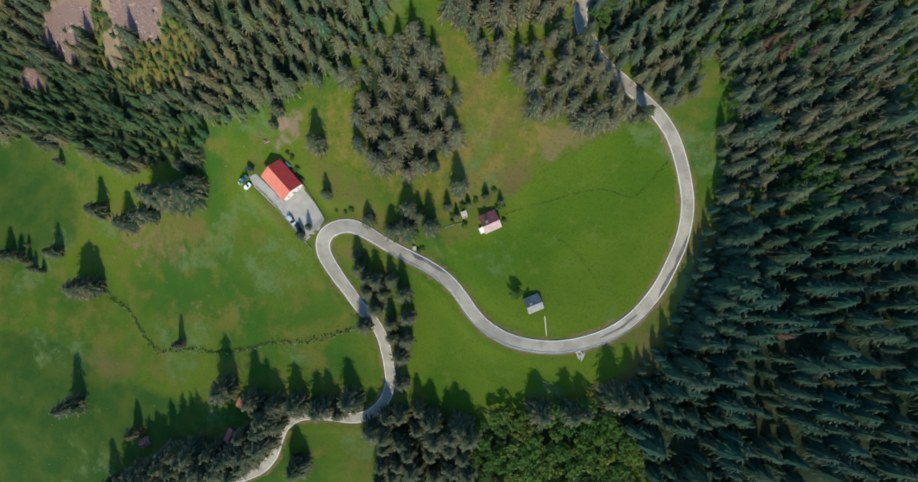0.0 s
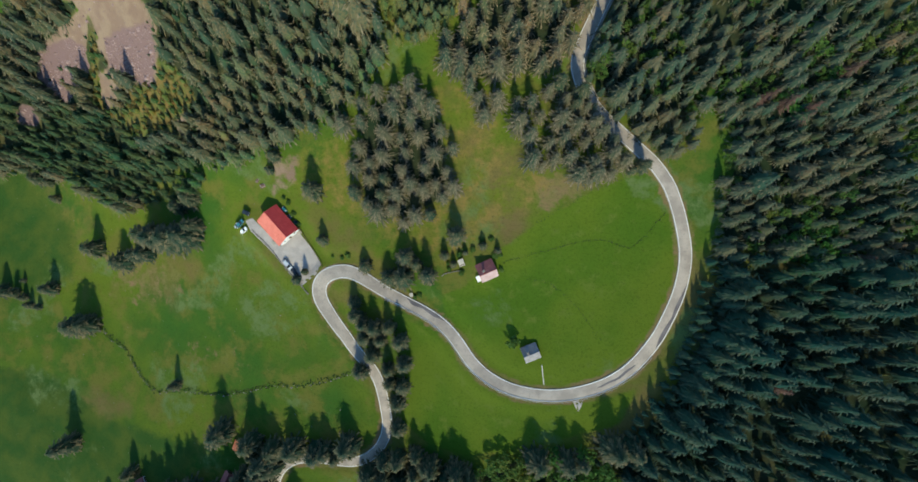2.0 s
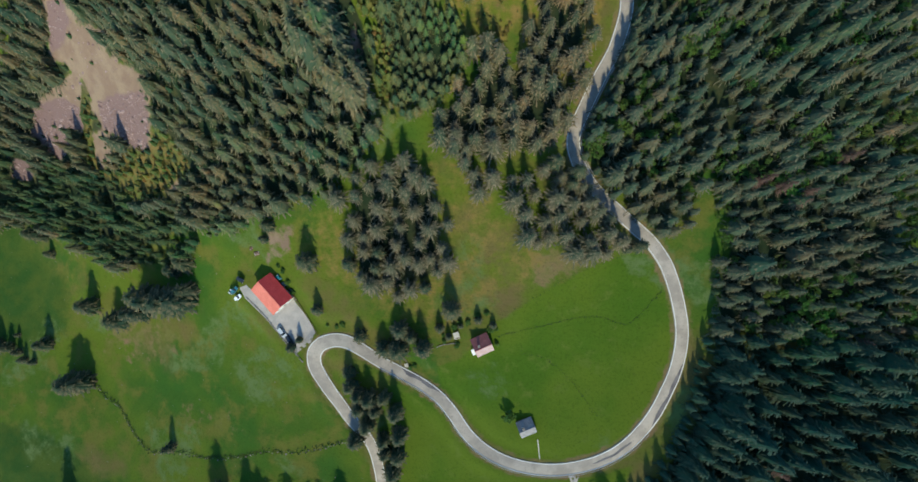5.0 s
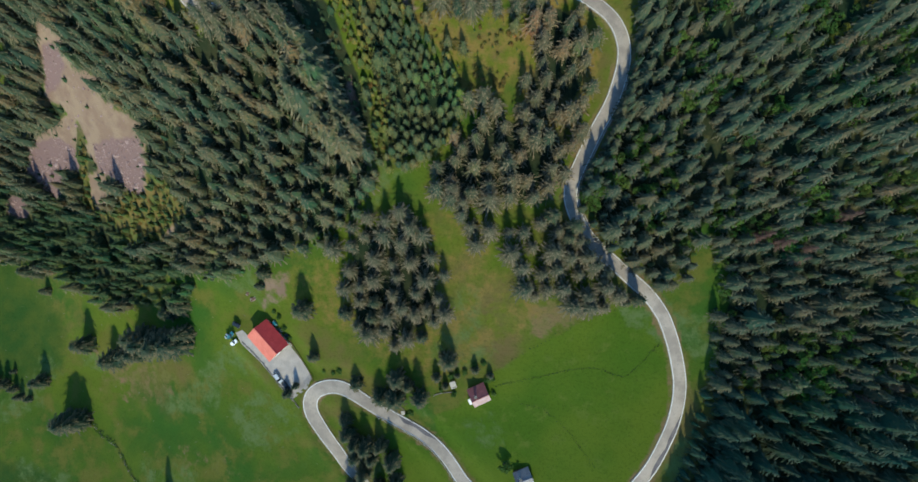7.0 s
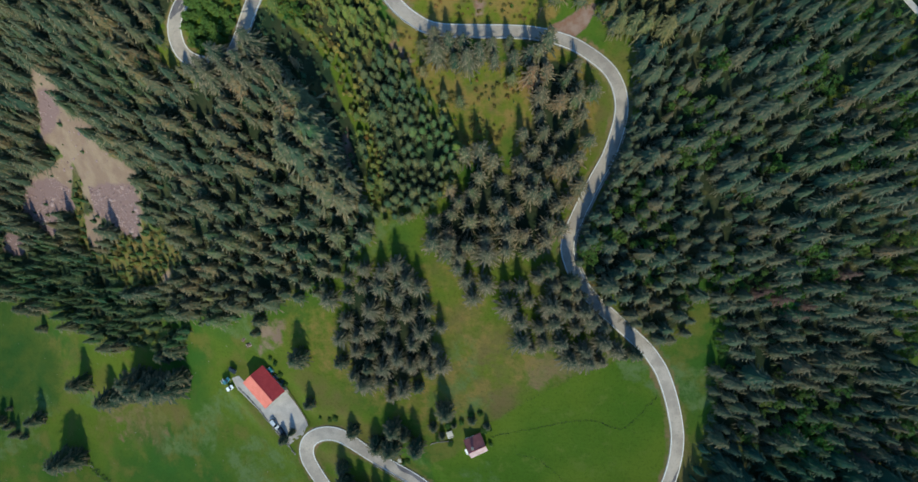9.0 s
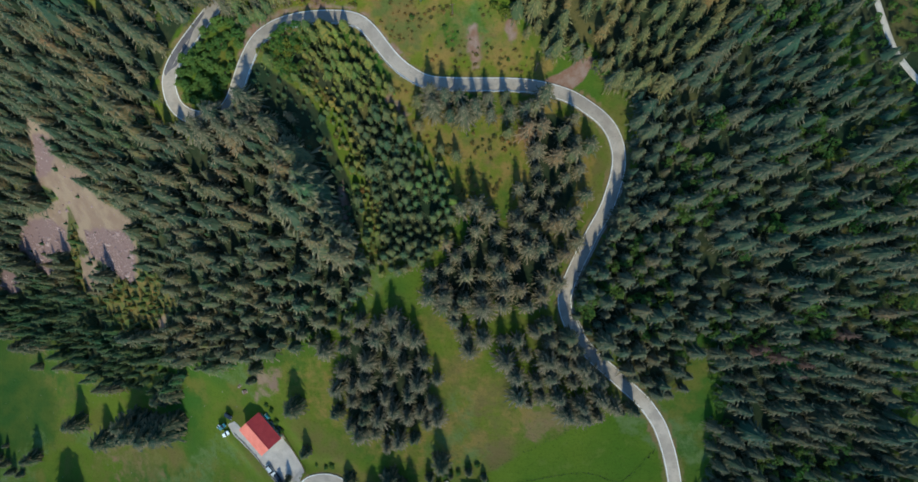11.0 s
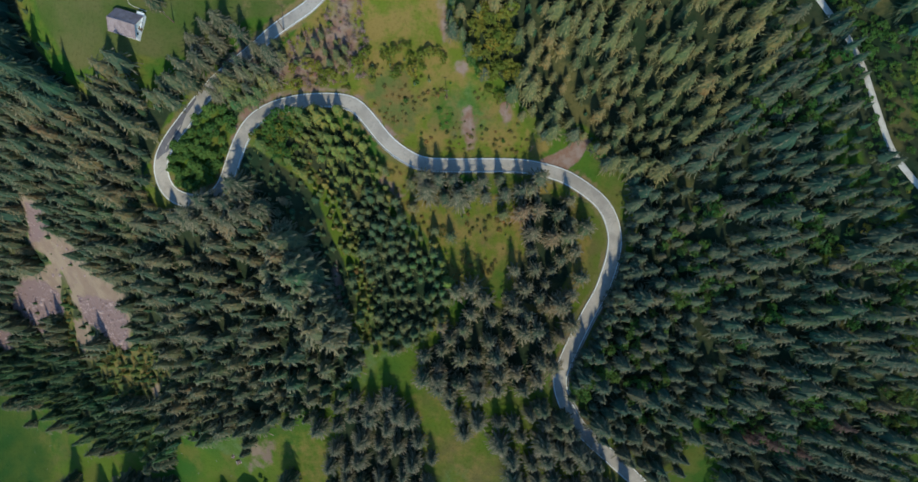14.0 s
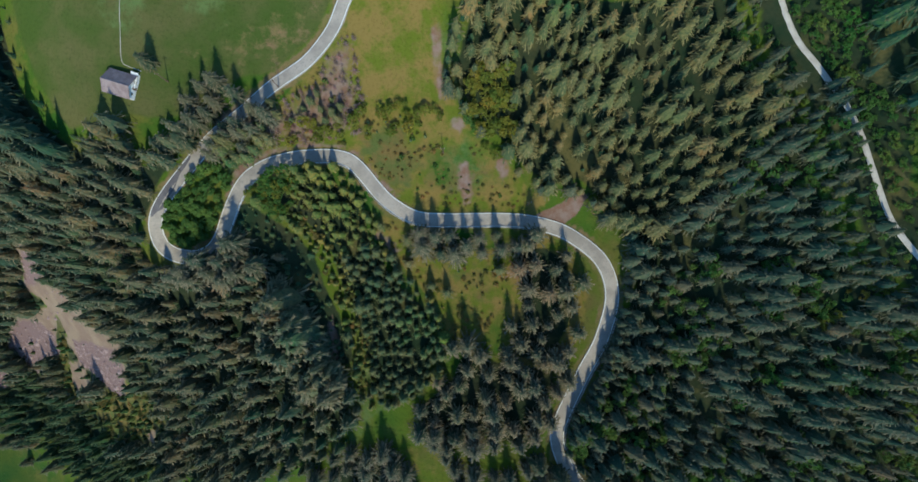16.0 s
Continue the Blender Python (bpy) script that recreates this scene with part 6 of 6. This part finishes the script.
def shed(name, label, x, y, turn, lx, ly, h, wall_mat, roof_mat):
    root = new(name)
    z = ground_at(x, y) - 0.2
    root.matrix_world = pose(x, y, z, 0, 0, turn)
    boxed("wall", -lx / 2, lx / 2, -ly / 2, ly / 2, -0.4, h, wall_mat, root)
    bm = bmesh.new()
    box(bm, -lx / 2 - 0.25, lx / 2 + 0.25, -ly / 2 - 0.25, ly / 2 + 0.25, h, h + 0.14)
    for v in bm.verts:
        v.co.z += 0.18 * v.co.y
    part("roof", bm, roof_mat, root)
    boxed("door", -0.45, 0.45, -ly / 2 - 0.05, -ly / 2 + 0.03, 0, min(1.9, h - 0.1), M_TIMBER, root)
    return tagged(root, label, "shed")


shed("woodshed", "small pale plank shed behind the chalet", 2.1, 24.5, 20, 1.8, 2.2, 1.9, M_TIMBER, M_PLANK)
shed("tool_shed", "low white lean-to at the chalet's corner", 9, 18.3, 24, 1.4, 1.8, 1.6, M_PLASTER, M_PLASTER)
shed("roadside_box", "tiny white roadside cabinet in the bushes", -18.1, 11.7, 10, 0.9, 1.1, 1.3, M_PLASTER, M_PLANK)
shed("porch", "white porch at the hill house's gable", -89.8, 210.9, -17, 1.8, 4.2, 2.0, M_PLASTER, M_PLASTER)


def terrace_table(x, y, turn):
    root = new("terrace_table")
    root.matrix_world = pose(x, y, ground_at(x, y) + 0.07, 0, 0, turn)
    boxed("tabletop", -0.9, 0.9, -0.4, 0.4, 0.70, 0.76, M_PLANK, root, bevel=0.02)
    for s in (-1, 1):
        boxed("bench", -0.9, 0.9, s * 0.7 - 0.14, s * 0.7 + 0.14, 0.40, 0.45, M_PLANK, root, bevel=0.02)
        boxed("trestle", s * 0.6 - 0.05, s * 0.6 + 0.05, -0.75, 0.75, 0.0, 0.42, M_TIMBER, root)
        boxed("trestle", s * 0.6 - 0.05, s * 0.6 + 0.05, -0.3, 0.3, 0.42, 0.70, M_TIMBER, root)
    return tagged(root, "weathered picnic table with benches on the forecourt", "table", "terrace tables")


for tx, ty in ((-65.9, 37.6), (-69.5, 36), (-73.2, 32.8), (-76.8, 33.2)):
    terrace_table(tx, ty, -48 + 20 * math.sin(tx))


def covered_stack(x, y, turn, long, wide, high, mat, label):
    """A stack of goods under a sagging sheet, on two bearers."""
    root = new("covered_stack")
    root.matrix_world = pose(x, y, ground_at(x, y), 0, 0, turn)
    for s in (-1, 1):
        boxed("bearer", -long / 2, long / 2, s * wide * 0.35 - 0.06, s * wide * 0.35 + 0.06, -0.2, 0.14, M_TIMBER, root)
    bm = bmesh.new()
    bmesh.ops.create_grid(bm, x_segments=8, y_segments=5, size=0.5)
    for v in bm.verts:
        e = max(abs(v.co.x), abs(v.co.y)) * 2
        v.co = (v.co.x * long * (1 + 0.08 * e), v.co.y * wide * (1 + 0.1 * e), high * (1 - 0.75 * max(0, e - 0.62) / 0.38) + 0.05 * math.sin(7 * v.co.x + 5 * v.co.y))
    bmesh.ops.solidify(bm, geom=bm.faces[:], thickness=0.03)
    part("sheet", bm, mat, root)
    boxed("load", -long * 0.42, long * 0.42, -wide * 0.4, wide * 0.4, 0.14, high * 0.82, M_PLANK, root, bevel=0.04)
    return tagged(root, label, "stack")


covered_stack(-71.4, 47.0, -48, 2.6, 1.5, 1.4, M_TEAL_SHEET, "stack under a teal sheet behind the red-roofed house")
covered_stack(-69.2, 44.2, -48, 2.2, 1.4, 1.1, M_DARK_SHEET, "low stack under a dark sheet behind the house")
covered_stack(-67.0, 41.9, -48, 1.8, 1.3, 1.2, M_DARK_SHEET, "small stack under a dark sheet behind the house")
covered_stack(-80.6, 57.0, 20, 2.4, 1.6, 0.7, M_TIMBER, "weathered heap of boards on the grass")
covered_stack(-83.0, 59.2, 65, 1.8, 1.2, 0.5, M_TIMBER, "weathered heap of boards on the grass")


def yard_fence(line):
    """A low dark board fence: a post every two metres, two rails between them."""
    root = new("yard_fence")
    path = smooth_line(line, 2.0)
    z = land(path[:, 0], path[:, 1])
    for (x, y), h in zip(path, z):
        boxed("post", x - 0.06, x + 0.06, y - 0.06, y + 0.06, h - 0.3, h + 1.1, M_TIMBER, root)
    for up in (0.45, 0.9):
        rail = new("rail", ribbon("rail", path, z, (0.05, 0.05, -0.05, -0.05, 0.05), (up, up + 0.14, up + 0.14, up, up), M_TIMBER))
        rail.parent = root
    return tagged(root, "low dark timber fence along the forecourt", "fence")


yard_fence([(-66.2, 40.5), (-63.4, 35.6), (-60.2, 30.8), (-57.4, 26.4), (-55.6, 23.2)])


def strip(name, label, line, wide, mat, kind_word, lift=0.05):
    path = smooth_line(line, 1.0)
    z = land(path[:, 0], path[:, 1])
    return tagged(new(name, ribbon(name, path, z, (wide, wide * 0.95, -wide * 0.95, -wide), (-0.1, lift, lift, -0.1), mat)), label, kind_word, kind="structure")


strip("plank_path", "narrow pale plank path from the barn to the road", PLANK_PATH, 0.2, M_PLANK, "path", 0.22)
strip("house_path", "pale gravel footpath to the hill house", HOUSE_PATH, 0.09, M_TRACK, "path")
strip("garden_wall", "low pale wall beside the chalet garden", GARDEN_WALL, 0.13, M_STONE, "wall", 0.5)
turnout = tagged(patch("turnout", FIELD_GATE, M_YARD), "small concrete field entrance beside the road", "turnout", kind="structure")


def utility_pole(x, y):
    root = new("utility_pole")
    root.location = (x, y, ground_at(x, y))
    part_mesh = mesh_from("pole", *stem(8.0, 0.14, 0.09, 8, 2), M_TIMBER)
    ob = new("pole", part_mesh)
    ob.parent = root
    boxed("cross_arm", -0.7, 0.7, -0.05, 0.05, 7.4, 7.52, M_TIMBER, root)
    for s in (-0.6, 0.6):
        bm = bmesh.new()
        bmesh.ops.create_cone(bm, cap_ends=True, segments=8, radius1=0.06, radius2=0.04, depth=0.16, matrix=pose(s, 0, 7.6))
        part("insulator", bm, M_PLASTER, root)
    return tagged(root, "dark wooden utility pole on the slope", "pole", "utility poles")


for ux, uy in ((4.7, 191.6), (33.3, 175.3), (-80.1, 211.1), (-47.5, 211.1)):
    utility_pole(ux, uy)


def bush(x, y, size, label, mat_crowns=None):
    root = new("bush")
    for nm, data in (("stems", LEAF_TRUNKS[0]), ("leaves", rng.choice(LEAF_CROWNS))):
        ob = new(nm, data)
        ob.parent = root
    root.matrix_world = Matrix.LocRotScale((x, y, ground_at(x, y) - 0.3 * size), Euler((0, 0, rng.uniform(0, 6.28))), (1.5 * size, 1.5 * size, 1.2 * size))
    return tagged(root, label, "bush", "garden bushes")


for bx, by in ((1.4, 27.9), (3.7, 29.4), (6.4, 29.3), (16.8, 27.5), (17.5, 21.7), (-3.2, 24.4), (-16.4, 10.8), (-14.7, 11.7), (-51, 27.5), (-46.9, 26.9), (-44.4, 27.8)):
    bush(bx, by, rng.uniform(1.4, 2.6), "dense green garden bush near the chalet")
for bx, by in ((-69.4, 49.6), (-67.4, 45), (-65.8, 40.9), (-71.4, 51.7)):
    bush(bx, by, rng.uniform(1.6, 2.6), "dark green bush behind the red-roofed house")
for bx, by in ((6.7, 29.9), (10.2, 32.7), (13.6, 33.4), (15.4, 27), (2.2, 20.6), (-2.6, 22)):
    bush(bx, by, rng.uniform(1.5, 2.6), "dense green garden bush near the chalet")
for px_, py_ in ((106.6, 80.3), (111.5, 77.5), (118.7, 75.3), (116.5, 72.0), (127.5, 85.7), (103.5, 79), (139, 25.2), (96, -62), (113, -20)):
    root = new("dead_spruce")
    for nm, data in (("trunk", SPRUCE_TRUNKS[0]), ("dry_crown", DEAD_CROWN)):
        ob = new(nm, data)
        ob.parent = root
    h = rg.uniform(13, 17)
    root.matrix_world = Matrix.LocRotScale((px_, py_, ground_at(px_, py_) - 0.2), Euler((0, 0, rg.uniform(0, 6.28))), (h, h, h))
    tagged(root, "reddish brown dead spruce among green ones", "tree", "dead spruces")
